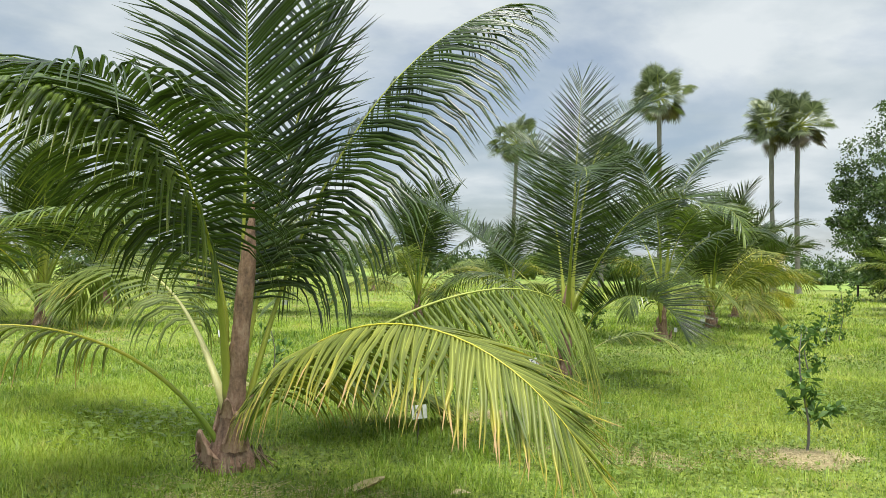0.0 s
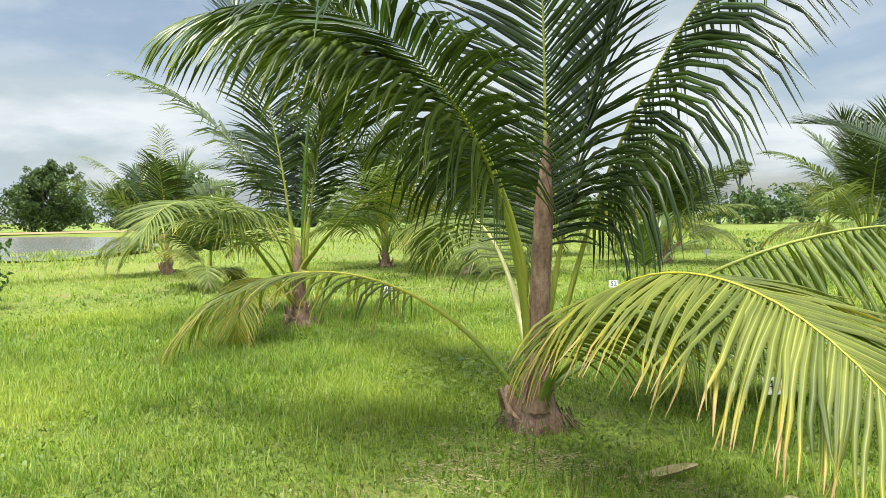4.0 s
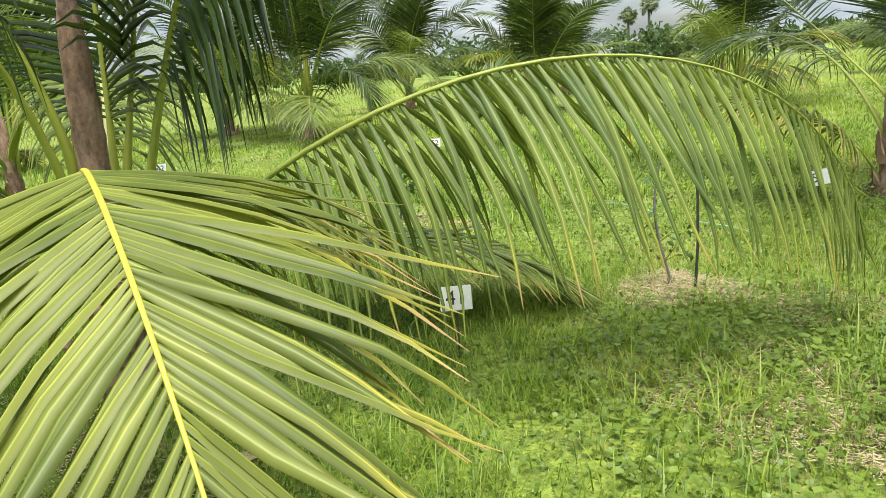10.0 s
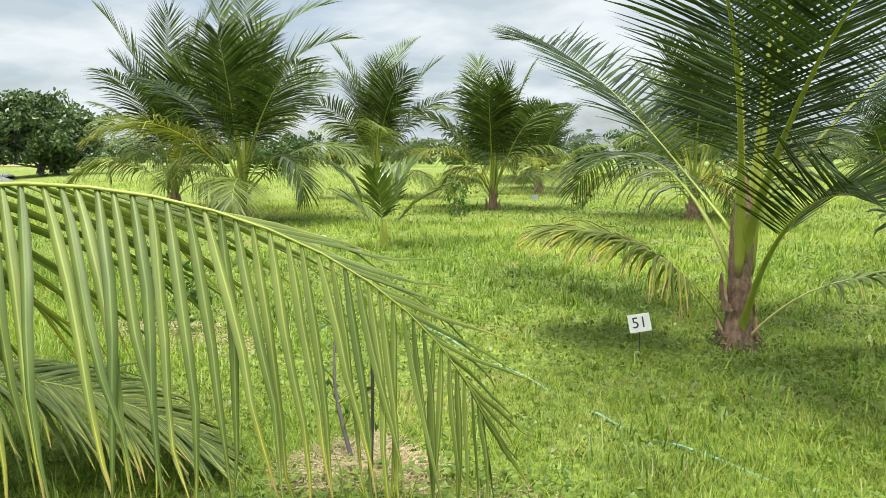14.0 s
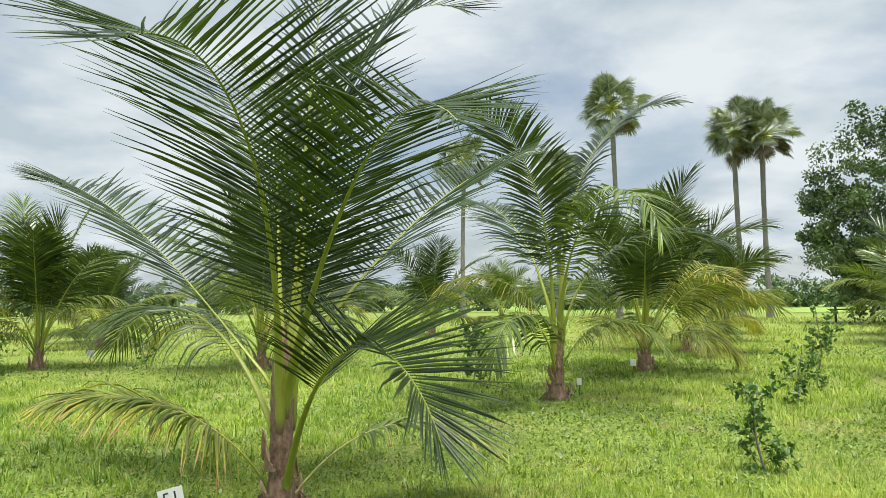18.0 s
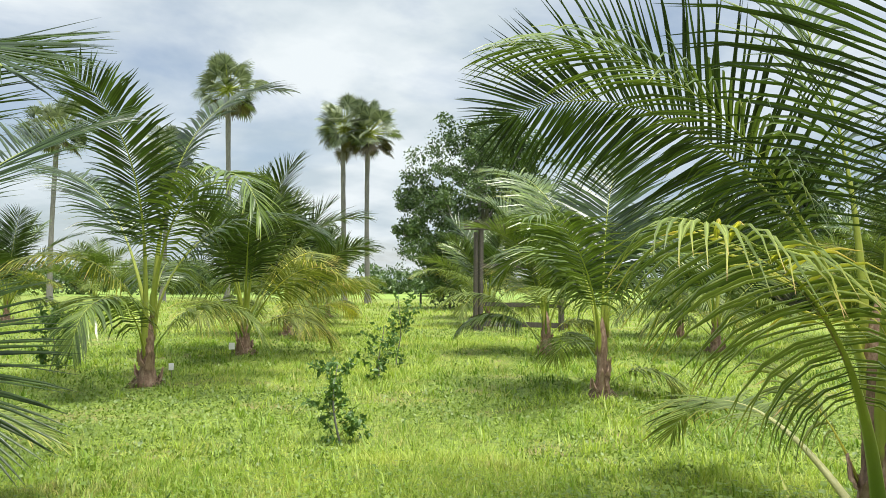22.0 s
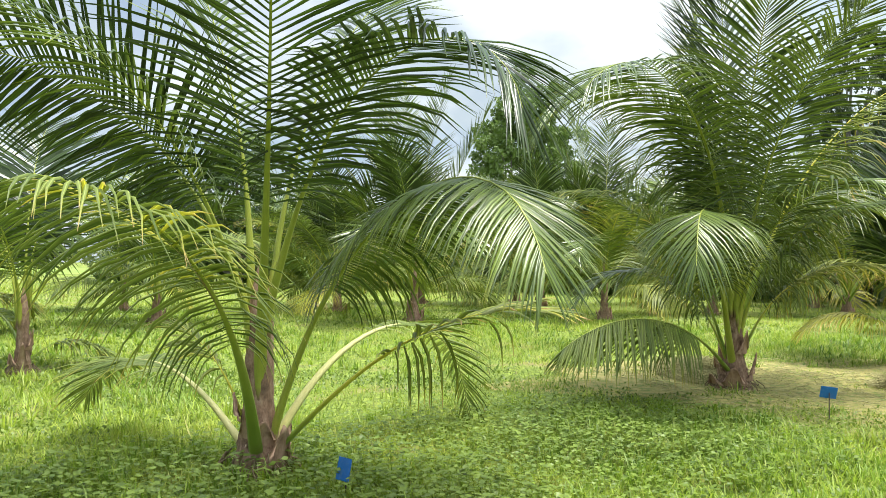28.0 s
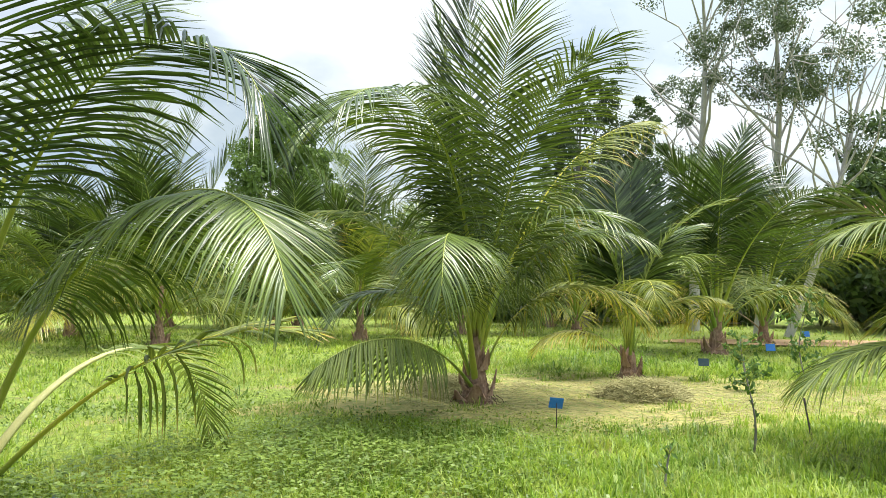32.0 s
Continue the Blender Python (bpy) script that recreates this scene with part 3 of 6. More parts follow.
def random_fronds(p, seed, number=13, size=1.0, low=0.35, high=1.1, yellow=0.35, lod=1, turn=0.0, stout=1.0, tallness=1.0):
    """A whole crown in a spiral: the inner fronds stand up, the outer ones arch over and age."""
    rng = np.random.default_rng(seed)
    for k in range(number):
        a = (k + 0.4) / number
        az = turn + k * 137.5 + rng.uniform(-14, 14)
        e0 = 88 - 44 * a ** 1.1 + rng.uniform(-4, 4)
        bend = 22 + 95 * a ** 1.1 + rng.uniform(-12, 12)
        ln = size * (2.5 + 0.5 * math.sin(a * math.pi) - 0.75 * max(0, a - 0.6) / 0.4) * rng.uniform(0.92, 1.08) * (tallness if a < 0.5 else 1.0)
        h = high + (low - high) * a
        age = ("dark" if k % 3 and lod < 2 else "mid") if a < 0.55 else ("old" if rng.random() < yellow else "pale")
        if a > 0.9 and rng.random() < yellow * 0.6:
            age = "dry"
        cnt, sg = ((84, 3), (74, 3), (54, 2))[lod]
        frond(p, az % 360, h, ln, e0, bend, rng.uniform(1.1, 1.7), rng.uniform(-14, 14), age, cnt, 0.76 * size, 0.30, 0.05 + 0.9 * a + rng.uniform(0, 0.3),
              0.031 * (1, 1.1, 1.5)[lod], 18 - 14 * a, rng.uniform(-25, 25), 0.03, False, sg, seed=seed * 31 + k, stout=stout * size)
    # unopened spear
    c = frond_curve(turn, high * 0.8, 2.3 * size, 88, 6, 1.5, 0)
    v, q, u = tube(c, np.interp(np.linspace(0, 1, len(c)), [0, 0.5, 1], [0.025, 0.028, 0.004]), 6)
    part("spear_leaf", mesh_data("spear_leaf", v, q, LEAF_NEW, u), p, "unopened young leaf")

# ---- ground ----


def near_far(n, lo, hi):
    return np.sign(np.linspace(-1, 1, n)) * (lo + (hi - lo) * np.abs(np.linspace(-1, 1, n)) ** 3)


gx = np.sort(np.concatenate([np.linspace(-30, 34, 200), 4 + near_far(60, 32, 900)]))
gy = np.sort(np.concatenate([np.linspace(-14, 46, 190), 12 + near_far(60, 36, 900)]))
XX, YY = np.meshgrid(gx, gy, indexing="ij")
fade = np.clip(1.3 - np.hypot(XX - 3, YY - 10) / 60, 0, 1)
ZZ = ground_zs(XX, YY) * fade
# hollow of the pond
pu, pw = (XX + 58) * 0.906 - (YY - 31) * 0.423, (XX + 58) * 0.423 + (YY - 31) * 0.906
pond = np.exp(-((pu / 28) ** 2 + (pw / 9) ** 2) ** 2)
ZZ = ZZ - 0.9 * pond
ni, nj = XX.shape
verts = np.stack([XX, YY, ZZ], -1).reshape(-1, 3)
ii, jj = np.meshgrid(np.arange(ni - 1), np.arange(nj - 1), indexing="ij")
quads = np.stack([ii * nj + jj, (ii + 1) * nj + jj, (ii + 1) * nj + jj + 1, ii * nj + jj + 1], -1).reshape(-1, 4)
ground = new("ground", mesh_data("ground", verts, quads, GROUND))
tagged(ground, "bright green grassy ground of the plantation", "ground", kind="structure")


def sheet(name, cx, cy, rx, ry, turn, z, mat, label, category, wob=0.12, n=48, kind="structure", dome=0.0):
    """An uneven flat patch that lies on the ground."""
    a = np.linspace(0, 2 * np.pi, n, endpoint=False)
    rng = np.random.default_rng(int(abs(cx * 13 + cy * 7)) + 3)
    w = 1 + wob * np.sin(3 * a + rng.uniform(0, 6)) + wob * 0.7 * np.sin(7 * a + rng.uniform(0, 6)) + wob * 0.5 * np.sin(13 * a + rng.uniform(0, 6))
    c, s = math.cos(radians(turn)), math.sin(radians(turn))
    rows = []
    for f in (0.0, 0.35, 0.7, 0.9, 1.0):
        px, py = rx * f * w * np.cos(a), ry * f * w * np.sin(a)
        x, y = cx + c * px - s * py, cy + s * px + c * py
        zz = (ground_zs(x, y) if z is None else np.full(n, z)) + (0.012 + dome * (1 - f * f) if f < 1 else -0.015 if z is None else 0)
        rows.append(np.stack([x, y, zz], -1))
    v = np.concatenate(rows)
    q = []
    for r in range(4):
        for k in range(n):
            q.append((r * n + k, r * n + (k + 1) % n, (r + 1) * n + (k + 1) % n, (r + 1) * n + k))
    ob = new(name, mesh_data(name, v, np.array(q), mat))
    return tagged(ob, label, category, kind=kind)


water = sheet("pond_water", -58, 31, 29, 9.5, -25, -0.12, WATER, "still grey pond water with grassy banks", "water", 0.05)
sheet("rice_field", 62, 128, 70, 62, -20, 0.03, RICE, "bright yellow-green rice field beyond the trees", "field", 0.04)
sheet("rice_field", -70, 110, 80, 40, 20, 0.03, RICE, "bright green rice field behind the plantation", "field", 0.04)
sheet("dirt_track", 24.4, -6.5, 1.3, 6.5, 4, 0.03, SOIL, "bare orange earth track behind the palms", "track", 0.05)
sheet("pond_bank", -88, 52.0, 26, 2.0, 62, 0.1, SOIL, "bare tan earth bank of the pond", "bank", 0.1, dome=0.15)

sheet("mown_grass", 12.9, 2.7, 2.6, 4.2, 12, None, STRAW_GROUND, "strip of mown dry yellow grass between the palms", "mown grass", 0.16, 96)

# ---- coconut palms of the plantation ----
p = coconut_palm(-1.55, 5.65, "young coconut palm with a drooping yellow-green frond and brown bole", 1.95, 0.21, 0.064, 3, (0.08, -0.05), 7)
frond(p, -42, 0.05, 3.38, 62, 115, 1.24, 12, 'old', 104, 0.74, 0.18, 0.75, 0.038, -14, 0, 0.04, segs=6, single=True, lift=0.4, sweep=60)
frond(p, -6, 0.28, 4.13, 41, 106, 1.80, 67, 'pale', 76, 0.80, 0.20, 1.1, 0.033, -50, 0, 0.08, segs=6, single=True, lift=0.0, sweep=66)
frond(p, 64, 0.21, 2.44, 29, 63, 1.0, -39, 'pale', 84, 0.58, 0.34, 0.7, 0.038, 8)
frond(p, 206, 0.14, 3.04, 60, 111, 1.17, -6, 'old', 50, 0.55, 0.36, 1.2, 0.030, 4, 0, 0.15)
frond(p, 132, 0.40, 3.03, 50, 104, 1.79, 17, 'cream', 60, 0.65, 0.28, 1.8)
frond(p, 259, 0.61, 3.0, 80, 92, 1.54, -1, 'dark', 86, 0.84, 0.34, 1.2, 0.042)
frond(p, 238, 0.95, 3.1, 82, 104, 1.3, -8, 'mid', 110, 0.78, 0.2, 1.4, 0.046, -25)
frond(p, 80, 0.50, 3.6, 84, -14, 1.1, 0, 'dark', 126, 0.92, 0.2, 0.3, 0.044)
frond(p, 25, 0.16, 4.54, 77, 54, 1.83, 3, 'dark', 134, 0.92, 0.28, 1.5, 0.046, -15, 12, sweep=60)
frond(p, 40, 0.55, 3.6, 79, 4, 1.4, 0, 'dark', 122, 0.92, 0.2, 0.4, 0.042)
p = coconut_palm(1.78, 10.85, "young coconut palm with tall dark upright fronds by a white sign", 1.30, 0.13, 0.080, 7)
frond(p, -90, 0.70, 3.68, 84, 114, 1.40, -8, 'dark', 100, 0.84, 0.20, 0.02, 0.031, 16, sweep=56)
frond(p, 29, 0.70, 4.22, 86, 86, 2.55, 15, 'dark', 92, 0.84, 0.18, 0.05, 0.031, 16, sweep=52)
frond(p, -56, 0.80, 3.50, 60, 92, 1.70, -18, 'dark', 92, 0.66, 0.26, 0.05, 0.030, 14)
frond(p, 38, 1.00, 3.30, 47, 32, 1.68, 12, 'dark', 92, 0.74, 0.25, 0.15, 0.030, 14)
frond(p, -57, 0.13, 2.75, 67, 123, 1.44, -5, 'dark', 92, 0.60, 0.34, 0.1, 0.030, 34, single=True)
frond(p, -7, 0.06, 1.63, 53, 88, 1.43, -1, 'cream', 48, 0.45, 0.4, 0.6, 0.032, single=True)
frond(p, -156, 0.08, 1.65, 66, 70, 1.0, -4, 'old', 62, 0.64, 0.3, 1.2, 0.036)
frond(p, 150, 0.85, 3.6, 42, 36, 2.1, -8, 'dark', 92, 0.64, 0.25, 0.15, 0.034, 18, stout=0.4)
frond(p, 140, 0.50, 2.7, 58, 105, 1.4, 2, 'mid', 72, 0.6, 0.3, 1.6, 0.032)
frond(p, 63, 0.80, 3.6, 84, 5, 1.40, 1, 'dark', 98, 0.82, 0.15, 0.05, 0.031, 20)
frond(p, 105, 0.9, 3.2, 78, 40, 1.4, 0, 'dark', 92, 0.74, 0.2, 0.1, 0.030, 14)
frond(p, 75, 0.6, 2.2, 65, 85, 1.4, 0, 'mid', 60, 0.48, 0.25, 1.2)
p = coconut_palm(7.1, 7.66, "young coconut palm with arching fronds and yellow leaf stalks", 1.35, 0.19, 0.085, 11, sheaths=7)
frond(p, 118, 1.0, 3.15, 70, 90, 1.52, -5, 'dark', 112, 0.78, 0.26, 0.15, 0.034, 5, 62, 0.01)
frond(p, -142, 0.60, 3.46, 72, 50, 1.42, -7, 'dark', 68, 0.86, 0.34, 0.4, 0.030, 4)
frond(p, 97, 0.9, 3.1, 89, 34, 1.48, 0, 'mid', 78, 0.80, 0.30, 0.5, 0.030, 4)
frond(p, 150, 0.9, 2.9, 72, 82, 1.8, 5, 'mid', 78, 0.70, 0.30, 0.7, 0.030, 0)
frond(p, -101, 1.0, 3.05, 71, 148, 2.25, -14, 'dark', 92, 0.76, 0.26, 0.7, 0.034, 4)
frond(p, -82, 0.08, 3.56, 74, 136, 1.75, -62, 'mid', 168, 0.60, 0.34, 1.1, 0.026, -14, single=True, lift=0.4, sweep=62)
frond(p, -27, 0.06, 2.82, 58, 149, 1.49, 12, 'cream', 46, 0.40, 0.44, 0.5, 0.032, 14, stout=1.35)
frond(p, -89, 0.04, 2.22, 46, 53, 2.08, 3, 'old', 30, 0.46, 0.50, 0.4, 0.036, 10, 0, 0.35, single=True, stout=1.3)
frond(p, 80, 0.06, 2.05, 44, 100, 1.68, -1, 'cream', 50, 0.45, 0.42, 0.6, 0.034, 12, stout=1.5)
frond(p, 106, 0.19, 0.90, 72, 41, 1.67, -1, 'old', 20, 0.35, 0.5, 1.0, 0.03, 0, 0, 0.3)
frond(p, -152, 0.08, 3.12, 50, 50, 1.54, -17, 'pale', 64, 0.56, 0.36, 1.5, 0.030, -10, 15, 0.15, stout=1.2)
frond(p, -152, 0.08, 2.9, 50, 46, 1.54, -17, 'dry', 18, 0.34, 0.62, 1.0, 0.036, 30, 0, 0.3, stout=0.3)
frond(p, -89, 0.04, 1.9, 46, 44, 2.08, 3, 'old', 14, 0.40, 0.62, 8.0, 0.026, -70, 0, 0.45, stout=0.3)
frond(p, -20, 0.9, 3.1, 84, 50, 1.5, 0, 'mid', 76, 0.70, 0.3, 0.7, 0.032, 0)
p = coconut_palm(12.0, 4.73, "young coconut palm with dense arching fronds on mown straw", 0.95, 0.22, 0.085, 15, sheaths=7)
frond(p, 57, 0.88, 4.1, 89, 2, 1.43, 0, 'dark', 116, 0.88, 0.24, 0.15, 0.038, 10)
frond(p, 75, 0.88, 3.7, 87, 10, 1.43, 0, 'mid', 110, 0.84, 0.24, 0.2, 0.038, 10)
frond(p, 195, 0.95, 3.6, 85, 40, 1.35, 1, 'mid', 108, 0.84, 0.26, 0.5, 0.036, 6)
frond(p, 120, 0.9, 4.1, 87, 155, 2.1, -3, 'mid', 104, 0.84, 0.26, 0.9, 0.036, 0)
frond(p, 160, 0.95, 4.3, 78, 125, 1.74, -8, 'mid', 104, 0.84, 0.26, 0.9, 0.036, 0)
frond(p, -150, 0.85, 3.75, 76, 58, 1.61, 5, 'mid', 104, 0.84, 0.26, 0.8, 0.036, 0)
frond(p, -64, 0.75, 4.14, 69, 61, 1.89, 6, 'old', 76, 0.70, 0.3, 1.3, 0.036, -10, 0, 0.12)
frond(p, 147, 0.16, 2.72, 43, 73, 1.19, -6, 'pale', 72, 0.72, 0.28, 1.0, 0.034, -35, single=True)
frond(p, 166, 0.25, 3.6, 62, 128, 2.1, 14, 'mid', 112, 0.74, 0.3, 1.3, 0.036, -10, single=True)
frond(p, -81, 0.27, 2.62, 74, 129, 1.41, -5, 'old', 62, 0.64, 0.3, 1.2, 0.034)
frond(p, 114, 0.23, 2.86, 75, 74, 1.68, -1, 'pale', 72, 0.72, 0.28, 1.2, 0.034)
frond(p, 112, 0.22, 2.42, 73, 135, 1.61, 0, 'mid', 70, 0.70, 0.28, 1.3, 0.034)
frond(p, -32, 0.49, 2.82, 75, 43, 1.51, 1, 'mid', 80, 0.78, 0.2, 1.0, 0.034)
frond(p, 20, 0.8, 3.5, 82, 50, 1.4, 0, 'mid', 90, 0.84, 0.2, 0.7, 0.036)
frond(p, 320, 0.6, 3.0, 74, 90, 1.4, 0, 'mid', 76, 0.78, 0.25, 1.2, 0.036)
frond(p, 225, 0.7, 2.7, 78, 105, 1.5, 0, 'mid', 76, 0.78, 0.25, 1.4, 0.036)
frond(p, 260, 0.6, 2.6, 76, 100, 1.5, 0, 'mid', 72, 0.74, 0.25, 1.6, 0.036)
p = coconut_palm(4.74, 16.35, "young coconut palm with a slanting brown trunk and arched fronds", 0.95, 0.16, 0.075, 19)
frond(p, 223, 0.63, 4.41, 89, 102, 2.28, 0, 'dark', 110, 0.74, 0.30, 0.3, 0.030, 10, segs=3, fold=False)
frond(p, 17, 0.93, 4.64, 88, 87, 1.97, 2, 'dark', 110, 0.62, 0.34, 0.5, 0.030, segs=3, fold=False)
frond(p, 180, 0.87, 2.48, 69, 139, 1.39, 0, 'old', 76, 0.66, 0.2, 1.0, 0.030, segs=3, fold=False)
frond(p, 0, 0.77, 3.37, 81, 117, 1.27, 1, 'dark', 84, 0.70, 0.34, 0.8, 0.030, segs=3, fold=False)
frond(p, -25, 0.45, 2.06, 64, 150, 1.45, 0, 'pale', 70, 0.55, 0.2, 0.9, 0.030, segs=3, fold=False)
frond(p, -61, 1.08, 3.62, 80, 154, 1.70, -13, 'mid', 84, 0.70, 0.2, 0.9, 0.030, segs=3, fold=False)
frond(p, 227, 0.37, 2.29, 76, 162, 1.37, 5, 'mid', 70, 0.60, 0.2, 1.2, 0.030, segs=3, fold=False)
frond(p, 120, 1.0, 3.2, 72, 70, 1.5, 0, 'dark', 84, 0.8, 0.32, 0.5, 0.03, fold=False)
frond(p, 70, 0.7, 2.6, 62, 100, 1.4, 0, 'mid', 70, 0.70, 0.32, 1.0, 0.03, fold=False)
p = coconut_palm(-6.3, 8.35, "coconut palm with arching fronds and a yellow-tipped lower frond", 1.15, 0.19, 0.075, 21)
frond(p, 27, 0.61, 3.84, 83, 11, 1.45, 0, 'dark', 96, 0.82, 0.2, 0.5, 0.030, 12, segs=3, fold=False)
frond(p, 180, 0.8, 3.8, 84, 24, 1.3, 1, 'dark', 96, 0.82, 0.2, 0.4, 0.030, 12, segs=3, fold=False)
frond(p, -150, 0.75, 3.4, 80, 58, 1.05, 2, 'mid', 90, 0.74, 0.22, 0.8, 0.030, 10, segs=3, fold=False)
frond(p, -80, 0.28, 3.70, 44, 83, 2.1, 18, 'pale', 80, 0.62, 0.34, 0.6, 0.034, 6, segs=4)
frond(p, -74, 0.25, 2.15, 36, 160, 2.3, 8, 'dry', 56, 0.5, 0.3, 1.2, 0.030, 6, segs=4)
frond(p, -16, 0.75, 4.2, 34, 42, 1.4, -20, 'mid', 84, 0.70, 0.25, 1.0, 0.030, 10, segs=3, fold=False)
frond(p, 99, 0.83, 3.62, 70, -20, 1.22, 1, 'dark', 92, 0.85, 0.16, 0.45, 0.030, 14, segs=3, fold=False)
frond(p, 225, 0.5, 2.6, 62, 120, 1.4, 0, 'pale', 64, 0.6, 0.28, 1.4, 0.030, segs=3, fold=False)
random_fronds(p, 61, 3, 1.0, 0.5, 1.0, 0.4, 1, 20)
p = coconut_palm(-16.5, 14.0, "coconut palm with dark fronds near the pond", 0.9, 0.2, 0.065, 22)
frond(p, 154, 0.31, 3.58, 89, 9, 1.40, 0, 'old', 58, 0.6, 0.28, 1.4, 0.030, 6, segs=3, fold=False)
frond(p, 235, 0.50, 3.26, 75, 51, 1.55, 0, 'pale', 58, 0.6, 0.28, 1.4, 0.030, 6, segs=3, fold=False)
frond(p, 71, 0.90, 2.63, 89, 96, 1.84, 1, 'mid', 84, 0.85, 0.16, 0.15, 0.030, 14, segs=3, fold=False)
frond(p, 228, 0.20, 2.26, 65, 147, 1.55, -0, 'pale', 58, 0.6, 0.28, 1.4, 0.030, 6, segs=3, fold=False)
frond(p, 331, 0.20, 2.88, 67, 137, 1.33, 2, 'old', 58, 0.6, 0.28, 1.4, 0.030, 6, segs=3, fold=False)
random_fronds(p, 62, 8, 0.95, 0.3, 0.9, 0.4, 1, 40)
p = coconut_palm(-5.72, 22.5, "small neat coconut palm with stiff fronds", 0.8, 0.16, 0.075, 23)
frond(p, 140, 0.75, 3.19, 75, 5, 1.40, 0, 'mid', 76, 0.78, 0.2, 0.9, 0.030, 10, segs=3, fold=False)
frond(p, 202, 0.64, 2.52, 89, 83, 1.61, -0, 'mid', 76, 0.78, 0.2, 0.9, 0.030, 10, segs=3, fold=False)
frond(p, 24, 0.75, 2.96, 80, 18, 1.38, -0, 'mid', 76, 0.78, 0.2, 0.9, 0.030, 10, segs=3, fold=False)
frond(p, 27, 0.50, 2.62, 74, 130, 1.45, 0, 'pale', 58, 0.6, 0.28, 1.4, 0.030, 6, segs=3, fold=False)
frond(p, 189, 0.26, 1.94, 80, 156, 1.49, -1, 'old', 58, 0.6, 0.28, 1.4, 0.030, 6, segs=3, fold=False)
frond(p, 299, 0.75, 2.71, 80, 58, 1.43, 1, 'mid', 76, 0.78, 0.2, 0.9, 0.030, 10, segs=3, fold=False)
random_fronds(p, 63, 10, 1.05, 0.25, 0.75, 0.3, 1, 10)
p = coconut_palm(-11.3, 25.5, "tall coconut palm with stiff upright fronds", 1.2, 0.19, 0.065, 24)
frond(p, 78, 1.33, 4.36, 89, 61, 1.75, -5, 'mid', 84, 0.85, 0.16, 0.15, 0.030, 14, segs=3, fold=False)
frond(p, 220, 1.21, 3.65, 84, 31, 1.42, 0, 'mid', 84, 0.85, 0.16, 0.15, 0.030, 14, segs=3, fold=False)
frond(p, 28, 1.06, 3.83, 75, 38, 1.46, -0, 'mid', 84, 0.85, 0.16, 0.15, 0.030, 14, segs=3, fold=False)
frond(p, 31, 0.74, 2.99, 58, 83, 1.17, -0, 'mid', 76, 0.78, 0.2, 0.9, 0.030, 10, segs=3, fold=False)
frond(p, 186, 0.75, 2.60, 89, 149, 1.73, -2, 'mid', 76, 0.78, 0.2, 0.9, 0.030, 10, segs=3, fold=False)
frond(p, 311, 1.05, 3.23, 80, 15, 1.41, -1, 'mid', 84, 0.85, 0.16, 0.15, 0.030, 14, segs=3, fold=False)
random_fronds(p, 64, 11, 1.2, 0.35, 1.0, 0.3, 1, 60)
p = coconut_palm(-8.9, 16.9, "coconut palm with tall dark spreading fronds", 1.1, 0.19, 0.065, 25)
frond(p, 111, 1.15, 3.99, 84, 5, 1.40, -1, 'mid', 84, 0.85, 0.16, 0.15, 0.030, 14, segs=3, fold=False)
frond(p, 226, 0.80, 2.90, 81, 45, 1.48, 0, 'mid', 84, 0.85, 0.16, 0.15, 0.030, 14, segs=3, fold=False)
frond(p, 36, 1.05, 3.83, 83, 80, 1.55, -0, 'mid', 84, 0.85, 0.16, 0.15, 0.030, 14, segs=3, fold=False)
frond(p, 59, 1.26, 4.14, 87, 74, 1.81, -2, 'mid', 84, 0.85, 0.16, 0.15, 0.030, 14, segs=3, fold=False)
frond(p, 191, 1.18, 3.91, 89, 20, 1.53, 1, 'mid', 84, 0.85, 0.16, 0.15, 0.030, 14, segs=3, fold=False)
frond(p, 41, 0.67, 2.82, 56, 120, 1.15, -0, 'mid', 76, 0.78, 0.2, 0.9, 0.030, 10, segs=3, fold=False)
frond(p, -6, 0.53, 2.67, 69, 167, 1.41, -1, 'mid', 76, 0.78, 0.2, 0.9, 0.030, 10, segs=3, fold=False)
frond(p, 216, 0.46, 2.31, 83, 172, 1.47, -0, 'pale', 58, 0.6, 0.28, 1.4, 0.030, 6, segs=3, fold=False)
random_fronds(p, 65, 11, 1.2, 0.35, 1.0, 0.3, 1, 15)
p = coconut_palm(-12.5, 18.3, "coconut palm with slender arching fronds", 1.0, 0.18, 0.08, 26)
frond(p, 158, 1.08, 3.77, 83, -23, 1.36, 1, 'mid', 84, 0.85, 0.16, 0.15, 0.030, 14, segs=3, fold=False)
frond(p, 237, 1.12, 3.87, 82, 32, 1.49, 0, 'mid', 84, 0.85, 0.16, 0.15, 0.030, 14, segs=3, fold=False)
frond(p, 229, 0.51, 2.69, 75, 53, 1.47, 0, 'mid', 76, 0.78, 0.2, 0.9, 0.030, 10, segs=3, fold=False)
frond(p, 42, 1.15, 3.91, 89, 32, 1.41, -0, 'mid', 84, 0.85, 0.16, 0.15, 0.030, 14, segs=3, fold=False)
frond(p, 45, 0.99, 3.20, 89, 208, 1.89, -0, 'mid', 84, 0.85, 0.16, 0.15, 0.030, 14, segs=3, fold=False)
frond(p, 223, 0.48, 2.40, 87, 183, 1.41, -0, 'pale', 58, 0.6, 0.28, 1.4, 0.030, 6, segs=3, fold=False)
random_fronds(p, 66, 11, 1.15, 0.3, 0.9, 0.3, 1, 75)
p = coconut_palm(9.48, 12.5, "slim coconut palm with a pale stem and fan-like upright frond", 1.0, 0.12, 0.06, 27)
frond(p, 40, 0.75, 2.75, 89, 60, 1.48, -5, 'dark', 96, 0.80, 0.2, 0.2, 0.030, 12, segs=3, fold=False)
